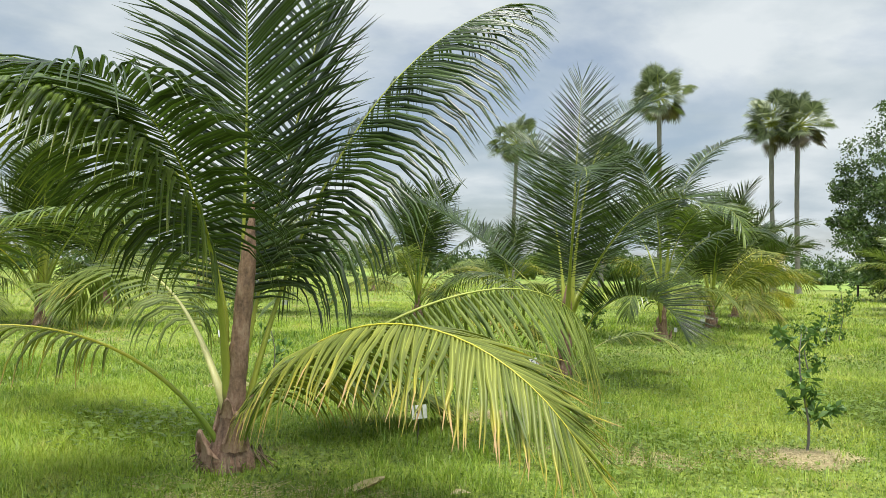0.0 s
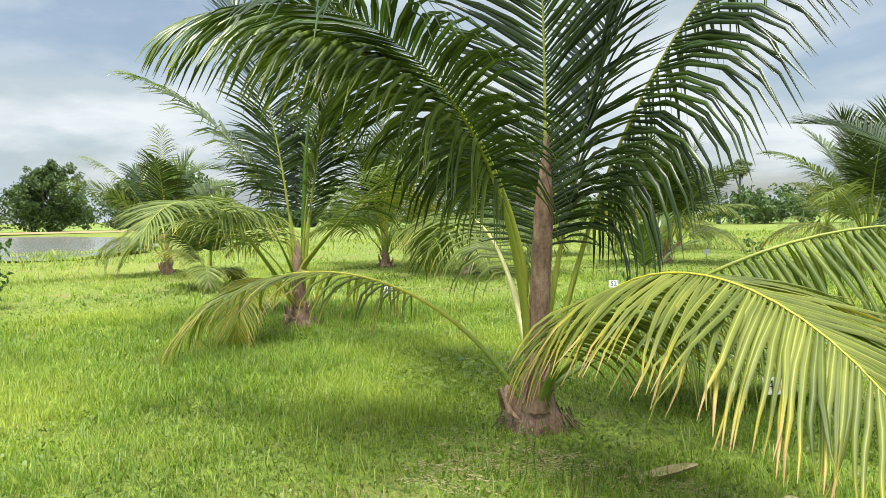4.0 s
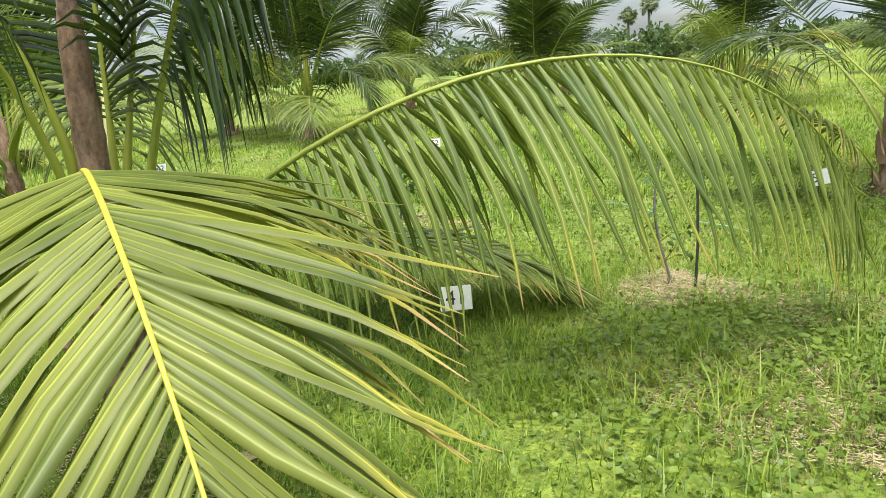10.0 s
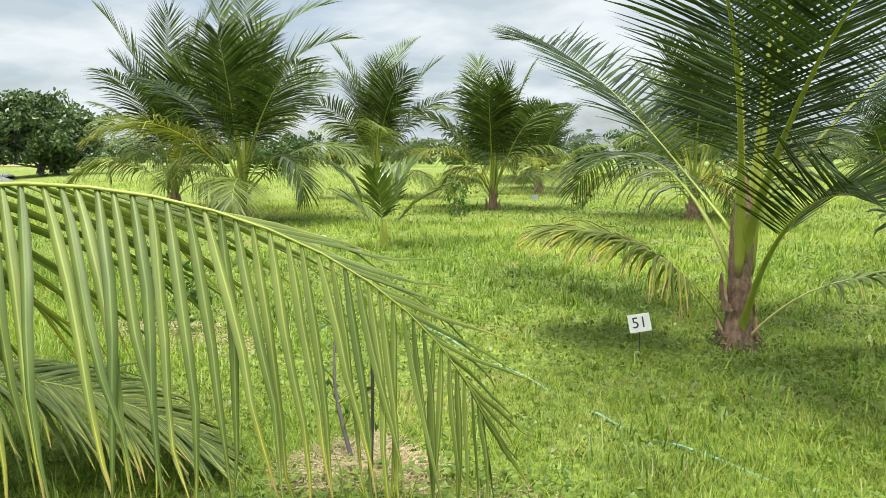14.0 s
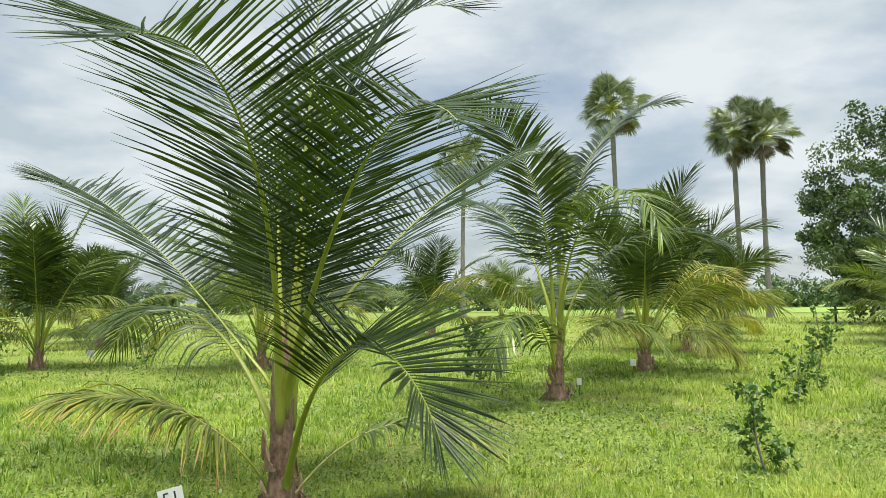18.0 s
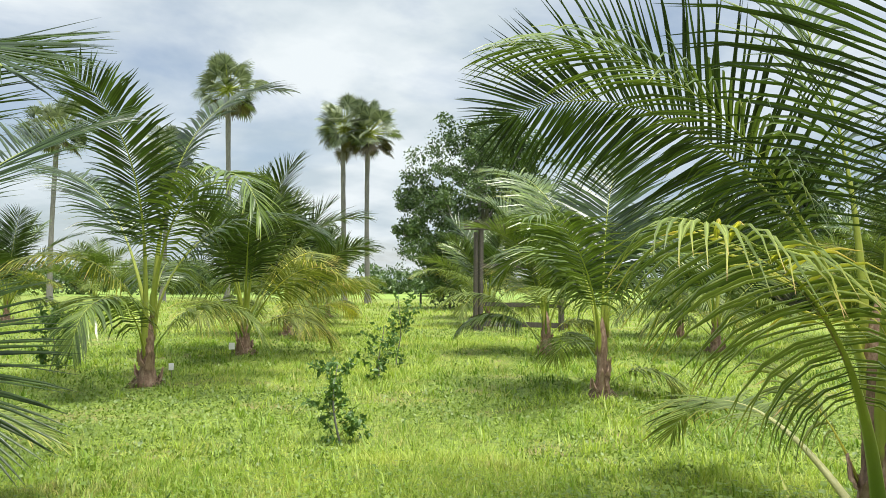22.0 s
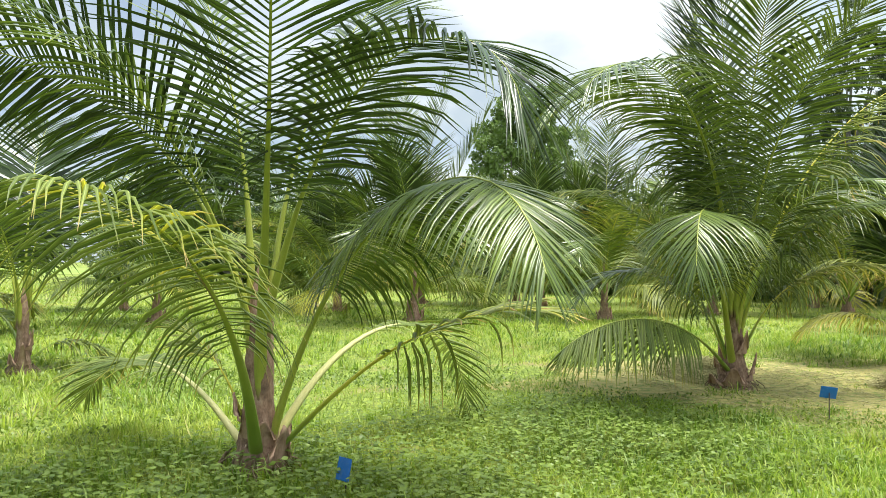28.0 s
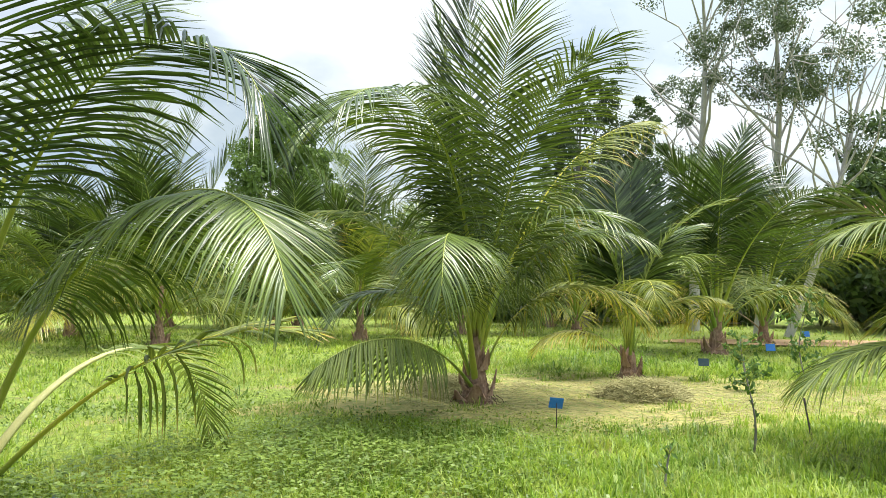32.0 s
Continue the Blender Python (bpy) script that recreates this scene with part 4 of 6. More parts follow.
frond(p, 94, 0.85, 3.30, 72, 68, 1.65, -4, 'mid', 90, 0.74, 0.2, 0.7, 0.030, 10, segs=3, fold=False)
frond(p, -25, 0.12, 1.30, 51, 149, 1.22, 0, 'pale', 58, 0.5, 0.28, 0.7, 0.030, 6, segs=3, fold=False)
frond(p, -29, 0.90, 1.80, 82, 142, 1.53, 0, 'mid', 76, 0.6, 0.2, 1.2, 0.030, 10, segs=3, fold=False)
frond(p, 73, 0.30, 1.92, 48, 100, 1.11, -3, 'pale', 58, 0.6, 0.28, 1.4, 0.030, 6, segs=3, fold=False)
frond(p, 1, 0.72, 2.60, 89, 105, 1.72, 3, 'mid', 84, 0.72, 0.2, 0.9, 0.030, 10, segs=3, fold=False)
frond(p, 116, 0.68, 2.17, 84, 140, 1.66, -1, 'mid', 76, 0.7, 0.2, 0.9, 0.030, 10, segs=3, fold=False)
frond(p, 200, 0.70, 2.4, 78, 90, 1.5, 0, 'mid', 76, 0.7, 0.2, 0.9, 0.030, 10, segs=3, fold=False)
p = coconut_palm(12.7, 17.75, "coconut palm with low spreading fronds before a timber frame", 0.9, 0.17, 0.075, 28)
frond(p, 150, 0.30, 1.95, 46, 95, 1.5, 0, 'mid', 70, 0.6, 0.28, 1.4, 0.030, 6, segs=3, fold=False)
frond(p, 143, 0.15, 2.65, 56, 100, 1.9, -2, 'pale', 58, 0.6, 0.28, 1.4, 0.030, 6, segs=3, fold=False)
frond(p, 67, 0.88, 2.91, 85, 37, 1.43, 1, 'mid', 84, 0.85, 0.16, 0.15, 0.030, 14, segs=3, fold=False)
frond(p, 179, 0.76, 2.71, 85, 91, 1.41, -1, 'mid', 84, 0.85, 0.16, 0.15, 0.030, 14, segs=3, fold=False)
frond(p, -38, 0.58, 2.59, 78, 85, 1.41, 0, 'mid', 76, 0.78, 0.2, 0.9, 0.030, 10, segs=3, fold=False)
frond(p, -25, 0.19, 1.29, 58, 163, 1.28, 1, 'pale', 58, 0.6, 0.28, 1.4, 0.030, 6, segs=3, fold=False)
frond(p, 114, 0.81, 3.24, 85, 73, 1.54, 1, 'mid', 84, 0.85, 0.16, 0.15, 0.030, 14, segs=3, fold=False)
random_fronds(p, 68, 6, 0.85, 0.3, 0.8, 0.4, 1, 30)
p = coconut_palm(19.4, 11.7, "tall coconut palm with upright fronds and yellow lower fronds", 1.6, 0.2, 0.08, 30)
frond(p, 48, 1.00, 4.75, 80, -4, 1.40, 1, 'mid', 84, 0.85, 0.16, 0.15, 0.030, 14, segs=3, fold=False)
frond(p, 117, 1.14, 3.88, 82, 46, 1.51, 0, 'mid', 84, 0.85, 0.16, 0.15, 0.030, 14, segs=3, fold=False)
frond(p, -76, 1.06, 4.25, 69, 5, 1.41, -1, 'mid', 84, 0.85, 0.16, 0.15, 0.030, 14, segs=3, fold=False)
frond(p, -55, 0.20, 2.86, 43, 105, 1.20, 1, 'pale', 58, 0.6, 0.28, 1.4, 0.030, 6, segs=3, fold=False)
frond(p, 73, 0.35, 2.88, 51, 125, 1.16, -2, 'old', 58, 0.6, 0.28, 1.4, 0.030, 6, segs=3, fold=False)
frond(p, 83, 1.37, 4.37, 77, -5, 1.40, 0, 'mid', 84, 0.85, 0.16, 0.15, 0.030, 14, segs=3, fold=False)
frond(p, -43, 1.40, 4.64, 87, 19, 1.42, -1, 'mid', 84, 0.85, 0.16, 0.15, 0.030, 14, segs=3, fold=False)
frond(p, 172, 0.81, 3.30, 67, 112, 1.42, 1, 'mid', 84, 0.85, 0.16, 0.15, 0.030, 14, segs=3, fold=False)
frond(p, -125, 0.69, 3.31, 63, 107, 1.51, -2, 'mid', 76, 0.78, 0.2, 0.9, 0.030, 10, segs=3, fold=False)
random_fronds(p, 69, 8, 1.1, 0.4, 1.3, 0.3, 1, 50)
p = coconut_palm(22.3, 7.7, "tall coconut palm with arching green fronds", 1.6, 0.2, 0.08, 31)
frond(p, -1, 1.24, 3.84, 89, 17, 1.42, -1, 'mid', 84, 0.85, 0.16, 0.15, 0.030, 14, segs=3, fold=False)
frond(p, 102, 1.05, 3.73, 79, 22, 1.47, 0, 'mid', 84, 0.85, 0.16, 0.15, 0.030, 14, segs=3, fold=False)
frond(p, 71, 1.25, 4.22, 84, 18, 1.45, 1, 'mid', 84, 0.85, 0.16, 0.15, 0.030, 14, segs=3, fold=False)
frond(p, -83, 1.05, 3.36, 83, 26, 1.43, -0, 'mid', 84, 0.85, 0.16, 0.15, 0.030, 14, segs=3, fold=False)
frond(p, 86, 0.34, 2.75, 60, 141, 1.39, -1, 'old', 58, 0.6, 0.28, 1.4, 0.030, 6, segs=3, fold=False)
frond(p, -28, 0.29, 2.61, 45, 94, 1.25, 3, 'pale', 58, 0.6, 0.28, 1.4, 0.030, 6, segs=3, fold=False)
frond(p, 177, 0.81, 3.31, 65, 121, 1.39, -1, 'mid', 84, 0.85, 0.16, 0.15, 0.030, 14, segs=3, fold=False)
random_fronds(p, 70, 8, 1.05, 0.4, 1.2, 0.3, 1, 5)
p = coconut_palm(15.0, 2.35, "small coconut palm with yellowing lower fronds beside mown grass", 0.5, 0.17, 0.08, 29)
frond(p, -13, 0.50, 2.92, 80, 12, 1.50, 0, 'dark', 100, 0.86, 0.22, 0.1, 0.032, 6, segs=3, fold=False)
frond(p, 10, 0.50, 2.8, 82, 14, 1.50, 0, 'dark', 90, 0.80, 0.22, 0.1, 0.032, 6, segs=3, fold=False)
frond(p, -98, 0.51, 2.80, 86, 69, 1.57, 0, 'pale', 84, 0.66, 0.2, 0.5, 0.032, 10, segs=3, fold=False)
frond(p, 76, 0.52, 2.36, 89, 59, 1.83, 0, 'mid', 84, 0.70, 0.2, 0.5, 0.032, 10, segs=3, fold=False)
frond(p, -93, 0.32, 1.89, 83, 103, 1.11, -1, 'old', 64, 0.5, 0.28, 1.2, 0.030, 6)
frond(p, 104, 0.29, 1.67, 53, 100, 1.21, -1, 'dry', 58, 0.5, 0.28, 1.2, 0.030, 6)
frond(p, 101, 0.32, 2.17, 89, 134, 1.46, -1, 'old', 64, 0.6, 0.28, 1.2, 0.030, 6, segs=3, fold=False)
frond(p, 182, 0.31, 2.5, 73, 127, 1.72, -4, 'old', 64, 0.6, 0.28, 1.2, 0.030, 6, segs=3, fold=False)
frond(p, -55, 0.50, 2.5, 84, 70, 1.5, 0, 'mid', 84, 0.70, 0.2, 0.6, 0.032, 10, segs=3, fold=False)
frond(p, 40, 0.50, 2.5, 84, 80, 1.5, 0, 'mid', 84, 0.70, 0.2, 0.6, 0.032, 10, segs=3, fold=False)
p = coconut_palm(20.5, -0.7, "tall coconut palm with stiff upright fronds behind a small one", 1.1, 0.26, 0.11, 26)
frond(p, -48, 0.60, 5.0, 89, 38, 1.82, -4, 'dark', 100, 0.95, 0.2, 0.3, 0.038, 8, segs=3, fold=False)
frond(p, 100, 0.60, 4.24, 89, 44, 1.80, 0, 'dark', 100, 0.95, 0.2, 0.3, 0.038, 8, segs=3, fold=False)
frond(p, 114, 0.38, 2.60, 73, 145, 1.41, 0, 'pale', 70, 0.7, 0.2, 1.0, 0.036, segs=3, fold=False)
frond(p, -73, 0.38, 2.90, 71, 158, 1.64, 1, 'pale', 70, 0.7, 0.2, 1.0, 0.036, segs=3, fold=False)
random_fronds(p, 26, 9, 1.35, 0.4, 1.0, 0.3, 1, 30)

OTHERS = (
    # x, y, seed, fronds, size, trunk height, turn, yellow, detail
    (7.15, 20.2, 23, 14, 1.1, 0.9, 10, 0.5, 0),
    (23.6, -2.9, 27, 14, 1.35, 1.2, 70, 0.3, 1),
    (16.2, 16.4, 30, 12, 0.95, 0.9, 95, 0.3, 1),
    (-7.6, 30.3, 34, 12, 0.95, 0.7, 130, 0.3, 1),
    (-0.7, 22.0, 36, 14, 1.1, 1.0, 100, 0.5, 0),
    (-9.1, 33.8, 37, 12, 1.0, 0.7, 50, 0.5, 1),
    (3.2, 36.3, 38, 14, 1.1, 1.0, 10, 0.4, 1),
    (24.8, 9.9, 54, 15, 1.25, 1.0, 35, 0.4, 1),
    (21.6, 14.9, 55, 15, 1.2, 1.0, 70, 0.4, 1),
    (27.2, 1.6, 56, 15, 1.3, 1.0, 10, 0.4, 2),
    (30.5, 6.8, 57, 15, 1.35, 1.0, 45, 0.3, 2),
    (31.5, 2.0, 58, 15, 1.3, 1.0, 80, 0.3, 2),
    (27.0, 14.6, 59, 15, 1.3, 1.0, 120, 0.4, 2),
    (19.6, 20.5, 60, 13, 1.0, 1.1, 95, 0.4, 2),
    (9.8, 25.4, 39, 14, 1.15, 1.0, 60, 0.5, 1),
    (12.4, 30.6, 40, 14, 1.0, 1.0, 20, 0.5, 1),
    (15.0, 35.6, 41, 14, 1.0, 1.0, 35, 0.4, 2),
    (17.8, 27.6, 43, 14, 1.1, 1.0, 5, 0.4, 1),
    (20.5, 32.6, 44, 14, 1.1, 1.0, 55, 0.4, 2),
    (-12.0, 11.6, 46, 9, 0.6, 0.4, 80, 0.6, 1),
    (-13.0, 40.5, 47, 12, 0.9, 0.8, 0, 0.4, 2),
    (-4.0, 44.0, 48, 12, 0.95, 0.9, 40, 0.4, 2),
    (7.0, 46.0, 49, 12, 1.0, 0.9, 85, 0.4, 2),
    (26.0, 5.2, 50, 15, 1.3, 1.0, 25, 0.3, 2),
    (24.0, 17.0, 51, 13, 1.1, 1.1, 65, 0.3, 2),
    (28.0, 11.5, 52, 15, 1.3, 1.0, 15, 0.3, 2),
)
for x, y, seed, number, size, height, turn, yellow, lod in OTHERS:
    p = coconut_palm(x, y, PALM_LABEL, height * 0.8, 0.17 * size, 0.07 * size, seed, (0, 0), 3 if lod < 2 else 1)
    random_fronds(p, seed, number, size, 0.3 * height, height, yellow, lod, turn)

# ---- fan palms ----


def fan_leaf(hub, d, size, rng, segs=26):
    """A round fan leaf at the end of its stalk: a pleated disc that splits into free, drooping tips."""
    side = np.cross(d, (0, 0, 1.0)) + rng.normal(0, 0.4, 3)
    side -= d * (side @ d)
    side /= np.linalg.norm(side)
    nor = np.cross(side, d)
    an = np.linspace(-2.35, 2.35, segs)
    ln = size * np.interp(np.abs(an), [0, 1.4, 2.35], [1.0, 0.97, 0.72]) * rng.uniform(0.9, 1.05, segs)
    wide = 0.5 * (an[1] - an[0])
    out = []
    for a, l in zip(an, ln):
        r = d * math.cos(a) + side * math.sin(a)
        q = np.cross(r, nor) * l * 0.6 * wide * 1.04
        mid = hub + r * l * 0.6 + nor * l * rng.uniform(0.06, 0.12)
        tip = hub + r * l + (0, 0, -0.10 * l)
        out.append([hub - q * 0.05, hub + q * 0.05, mid - q, mid + q + nor * l * 0.03, tip - q * 0.1, tip + q * 0.1])
    return np.array(out)


def fan_palm(x, y, neck, crown, seed, label, dry=0.92):
    rng = np.random.default_rng(seed)
    p = thing("fan_palm", x, y, label, "palm tree", "tall fan palms")
    z = np.linspace(-0.1, neck, 24)
    pts = np.stack([0.12 * np.sin(z * 0.25 + seed), 0.1 * np.cos(z * 0.2 + seed), z], 1)
    v, q, u = tube(pts, np.interp(z, [0, 0.8, neck * 0.5, neck], [0.32, 0.2, 0.16, 0.17]) * (1 + 0.05 * np.sin(z * 9)), 10)
    part("trunk", mesh_data("trunk", v, q, BARK_GREY, u), p, "slender grey trunk")
    top = pts[-1] + (0, 0, crown * 0.16)
    number = 46
    for k in range(number):
        a = (k + 0.5) / number
        az = k * 2.4 + rng.uniform(-0.25, 0.25)
        el = math.asin(1 - 1.88 * a) + rng.uniform(-0.1, 0.1)
        d = np.array((math.cos(el) * math.cos(az), math.cos(el) * math.sin(az), math.sin(el)))
        stalk = crown * rng.uniform(0.20, 0.37)
        hub = top + d * stalk
        tilt = d + (0, 0, -0.1) + rng.normal(0, 0.2, 3)
        f = fan_leaf(hub, tilt / np.linalg.norm(tilt), crown * rng.uniform(0.16, 0.20), rng)
        faces = np.concatenate([np.arange(len(f))[:, None] * 6 + np.array((0, 1, 3, 2)), np.arange(len(f))[:, None] * 6 + np.array((2, 3, 5, 4))])
        v, q, u = tube(np.stack([top, top + d * stalk * 0.5, hub]), [0.05, 0.035, 0.025], 4)
        leaf = part("fan_leaf", mesh_data("fan_leaf", f.reshape(-1, 3), faces, FAN_DRY if a > dry else FAN_LEAF, smooth=False), p)
        part("stalk", mesh_data("stalk", v, q, STALK_GREEN, u), leaf)


fan_palm(16.3, 57.6, 13.9, 5.6, 1, "tall slender fan palm with a round crown against the sky")
fan_palm(24.2, 56.0, 11.8, 5.2, 2, "tall fan palm standing close beside its twin")
fan_palm(25.8, 55.3, 11.5, 5.4, 3, "tall fan palm with a skirt of dry brown leaves", 0.82)
fan_palm(6.1, 65.2, 11.4, 5.2, 4, "fan palm rising behind the coconut palms")
fan_palm(13.5, 64.3, 10.4, 5.0, 5, "fan palm rising behind the coconut palms")
fan_palm(-21.0, 104.5, 6.4, 3.4, 6, "small far fan palm on the horizon")
fan_palm(-24.0, 106.0, 5.4, 2.8, 7, "small far fan palm on the horizon")

# ---- broadleaf trees ----


def leaf_cloud(centres, radii, per, size, rng):
    """Loose leaves scattered in uneven clumps: one quad a leaf."""
    vs = []
    for c, r, n in zip(centres, radii, per):
        d = rng.normal(0, 1, (n, 3))
        d /= np.linalg.norm(d, axis=1)[:, None]
        pos = np.asarray(c) + d * (r * rng.random((n, 1)) ** 0.45) * (1, 1, 0.8)
        a = rng.normal(0, 1, (n, 3))
        a /= np.linalg.norm(a, axis=1)[:, None]
        b = np.cross(a, rng.normal(0, 1, (n, 3)))
        b /= np.linalg.norm(b, axis=1)[:, None]
        s = size * rng.uniform(0.6, 1.3, (n, 1))
        vs.append(np.stack([pos - a * s, pos + b * s * 0.45, pos + a * s, pos - b * s * 0.45], 1))
    v = np.concatenate(vs)
    return v.reshape(-1, 3), np.arange(len(v) * 4).reshape(-1, 4)


def broad_tree(x, y, height, spread, seed, label, leaf=TREE_LEAF, bark=BARK_GREY, clear=0.25, clumps=60, leaves=60, size=0.16, group="", lean=(0, 0), trunk_r=0.2, clump_r=None):
    rng = np.random.default_rng(seed)
    t = thing("tree", x, y, label, "tree", group)
    n = 9
    z = np.linspace(-0.1, height * 0.8, n)
    pts = np.stack([lean[0] * z + 0.05 * height * np.sin(z / height * 4 + seed) * z / height, lean[1] * z + 0.04 * height * np.cos(z / height * 3 + seed) * z / height, z], 1)
    v, q, u = tube(pts, np.linspace(trunk_r, trunk_r * 0.2, n), 8)
    part("trunk", mesh_data("trunk", v, q, bark, u), t)
    tips, limbs = [], []
    for k in range(16):
        f = rng.uniform(clear, 0.95)
        i = min(int(f * (n - 1)), n - 2)
        b = pts[i] + (pts[i + 1] - pts[i]) * (f * (n - 1) - i)
        az = k * 2.4 + rng.uniform(-0.5, 0.5)
        ln = spread * (0.5 + 0.5 * math.sin(math.pi * min(1, (f - clear) / (1 - clear) * 0.75 + 0.25))) * rng.uniform(0.7, 1.1)
        e = rng.uniform(0.65, 1.2)
        d = np.array((math.cos(az) * math.cos(e), math.sin(az) * math.cos(e), math.sin(e)))
        m = b + d * ln * 0.5 + rng.normal(0, 0.06 * ln, 3)
        e2 = b + d * ln + (0, 0, 0.1 * ln)
        limbs.append((np.stack([b, (b + m) / 2 + rng.normal(0, 0.02 * ln, 3), m, (m + e2) / 2, e2]), trunk_r * (1 - f * 0.7) * 0.5))
        tips += [m, (m + e2) / 2, e2]
        for s in range(3):
            g = m + (e2 - m) * rng.random()
            h = g + rng.normal(0, 1, 3) * ln * 0.22 + (0, 0, ln * 0.1)
            limbs.append((np.stack([g, (g + h) / 2 + rng.normal(0, 0.02 * ln, 3), h]), trunk_r * 0.12))
            tips.append(h)
    for l, r in limbs:
        v, q, u = tube(l, np.linspace(r, r * 0.3, len(l)), 5)
        part("limb", mesh_data("limb", v, q, bark, u), t)
    tips = np.array(tips)
    pick = tips[rng.integers(0, len(tips), clumps)] + rng.normal(0, 0.08 * spread, (clumps, 3))
    cr = clump_r or spread * 0.2
    v, q = leaf_cloud(pick, rng.uniform(0.6, 1.3, clumps) * cr, rng.integers(leaves // 2, leaves * 3 // 2, clumps), size, rng)
    part("crown", mesh_data("crown", v, q, leaf, smooth=False), t, kind="stuff")
    return t


def round_tree(x, y, height, bottom, spread, seed, label, leaf=TREE_LEAF, bark=BARK_GREY, clumps=220, leaves=120, size=0.13, trunk_r=0.24, lobes=0.22, bias=0.0):
    """A full crown: clumps of leaves over a lobed, uneven envelope on a trunk with spreading limbs."""
    rng = np.random.default_rng(seed)
    t = thing("tree", x, y, label, "tree")
    mid, half = (height + bottom) / 2, (height - bottom) / 2
    z = np.linspace(-0.1, mid + half * 0.5, 9)
    pts = np.stack([0.03 * height * np.sin(z / height * 4 + seed), 0.03 * height * np.cos(z / height * 3 + seed), z], 1)
    v, q, u = tube(pts, np.linspace(trunk_r, trunk_r * 0.2, 9), 8)
    part("trunk", mesh_data("trunk", v, q, bark, u), t)
    d = rng.normal(0, 1, (clumps, 3))
    d /= np.linalg.norm(d, axis=1)[:, None]
    az, el = np.arctan2(d[:, 1], d[:, 0]), d[:, 2]
    lob = 1 + lobes * np.sin(3 * az + seed + 2.5 * el) * np.cos(4 * el + seed) + lobes * 0.6 * np.sin(5 * az - 3 * el + 2 * seed)
    r = rng.uniform(0.35, 1.0, clumps) ** 0.5 * lob
    wide = spread * np.interp(el, [-1, -0.5, 0.3, 1], [0.75, 1.0, 0.95, 0.7])
    cent = np.stack([d[:, 0] * r * wide + bias * el * spread, d[:, 1] * r * wide, mid + d[:, 2] * r * half], 1)
    for k in range(0, clumps, max(1, clumps // 26)):
        c = cent[k]
        b = pts[int(np.clip((c[2] * 0.55 + bottom * 0.3) / z[-1] * 8, 1, 7))]
        m = (b + c) / 2 + rng.normal(0, 0.05 * spread, 3) + (0, 0, -0.04 * spread)
        v, q, u = tube(np.stack([b, m, c]), [trunk_r * 0.4, trunk_r * 0.22, trunk_r * 0.06], 5)
        part("limb", mesh_data("limb", v, q, bark, u), t)
    v, q = leaf_cloud(cent, rng.uniform(0.6, 1.25, clumps) * spread * 0.16, rng.integers(leaves // 2, leaves * 3 // 2, clumps), size, rng)
    part("crown", mesh_data("crown", v, q, leaf, smooth=False), t, kind="stuff")
    return t


round_tree(27.8, 43.9, 12.2, 0.9, 4.5, 1, "broad dense dark green tree beside the rice field", TREE_LEAF, BARK_GREY, 420, 130, 0.12, 0.3, 0.16, 0.34)
round_tree(43.5, 15.3, 11.4, 1.5, 3.4, 6, "rounded bright green tree behind the palm row", TREE_LEAF_BRIGHT, BARK_GREY, 320, 150, 0.12)
round_tree(36.5, 29.0, 7.8, 0.8, 3.2, 8, "rounded green tree behind the palm row", TREE_LEAF, BARK_GREY, 220, 120, 0.13)
round_tree(32.6, 0.5, 10.6, 1.2, 2.0, 5, "slim dark green tree behind the palms", TREE_LEAF_GREY, BARK_GREY, 240, 95, 0.085, 0.16, 0.14)
round_tree(34.8, -1.8, 9.0, 1.0, 2.4, 12, "dark green tree behind the palms", TREE_LEAF, BARK_GREY, 170, 95, 0.12, 0.16, 0.3)
broad_tree(30.8, -3.1, 16.0, 4.6, 2, "tall thin tree with a pale trunk and sparse grey leaves", TREE_LEAF_GREY, BARK_PALE, 0.35, 52, 200, 0.06, trunk_r=0.20, clump_r=0.5)
broad_tree(29.2, -4.8, 14.0, 4.2, 3, "tall thin tree with pale forked limbs", TREE_LEAF_GREY, BARK_PALE, 0.40, 44, 200, 0.06, lean=(0.0, -0.08), trunk_r=0.18, clump_r=0.5)
broad_tree(27.7, -5.2, 11.0, 4.6, 4, "pale leaning tree with dark grey-green leaves", TREE_LEAF_GREY, BARK_PALE, 0.40, 46, 200, 0.06, lean=(0.0, -0.35), trunk_r=0.15, clump_r=0.5)
round_tree(32.0, -12.0, 7.5, 0.4, 4.2, 9, "dense dark tree beside the house", TREE_LEAF, BARK_GREY, 240, 120, 0.13)
round_tree(-102.6, 59.8, 9.4, 0.4, 5.0, 10, "dense rounded tree beyond the pond", TREE_LEAF, BARK_GREY, 260, 110, 0.2)
round_tree(-50.0, 39.5, 5.8, 0.3, 4.4, 11, "dense rounded tree at the far field edge", TREE_LEAF, BARK_GREY, 240, 110, 0.18)

# ---- far belt of trees and bushes ----


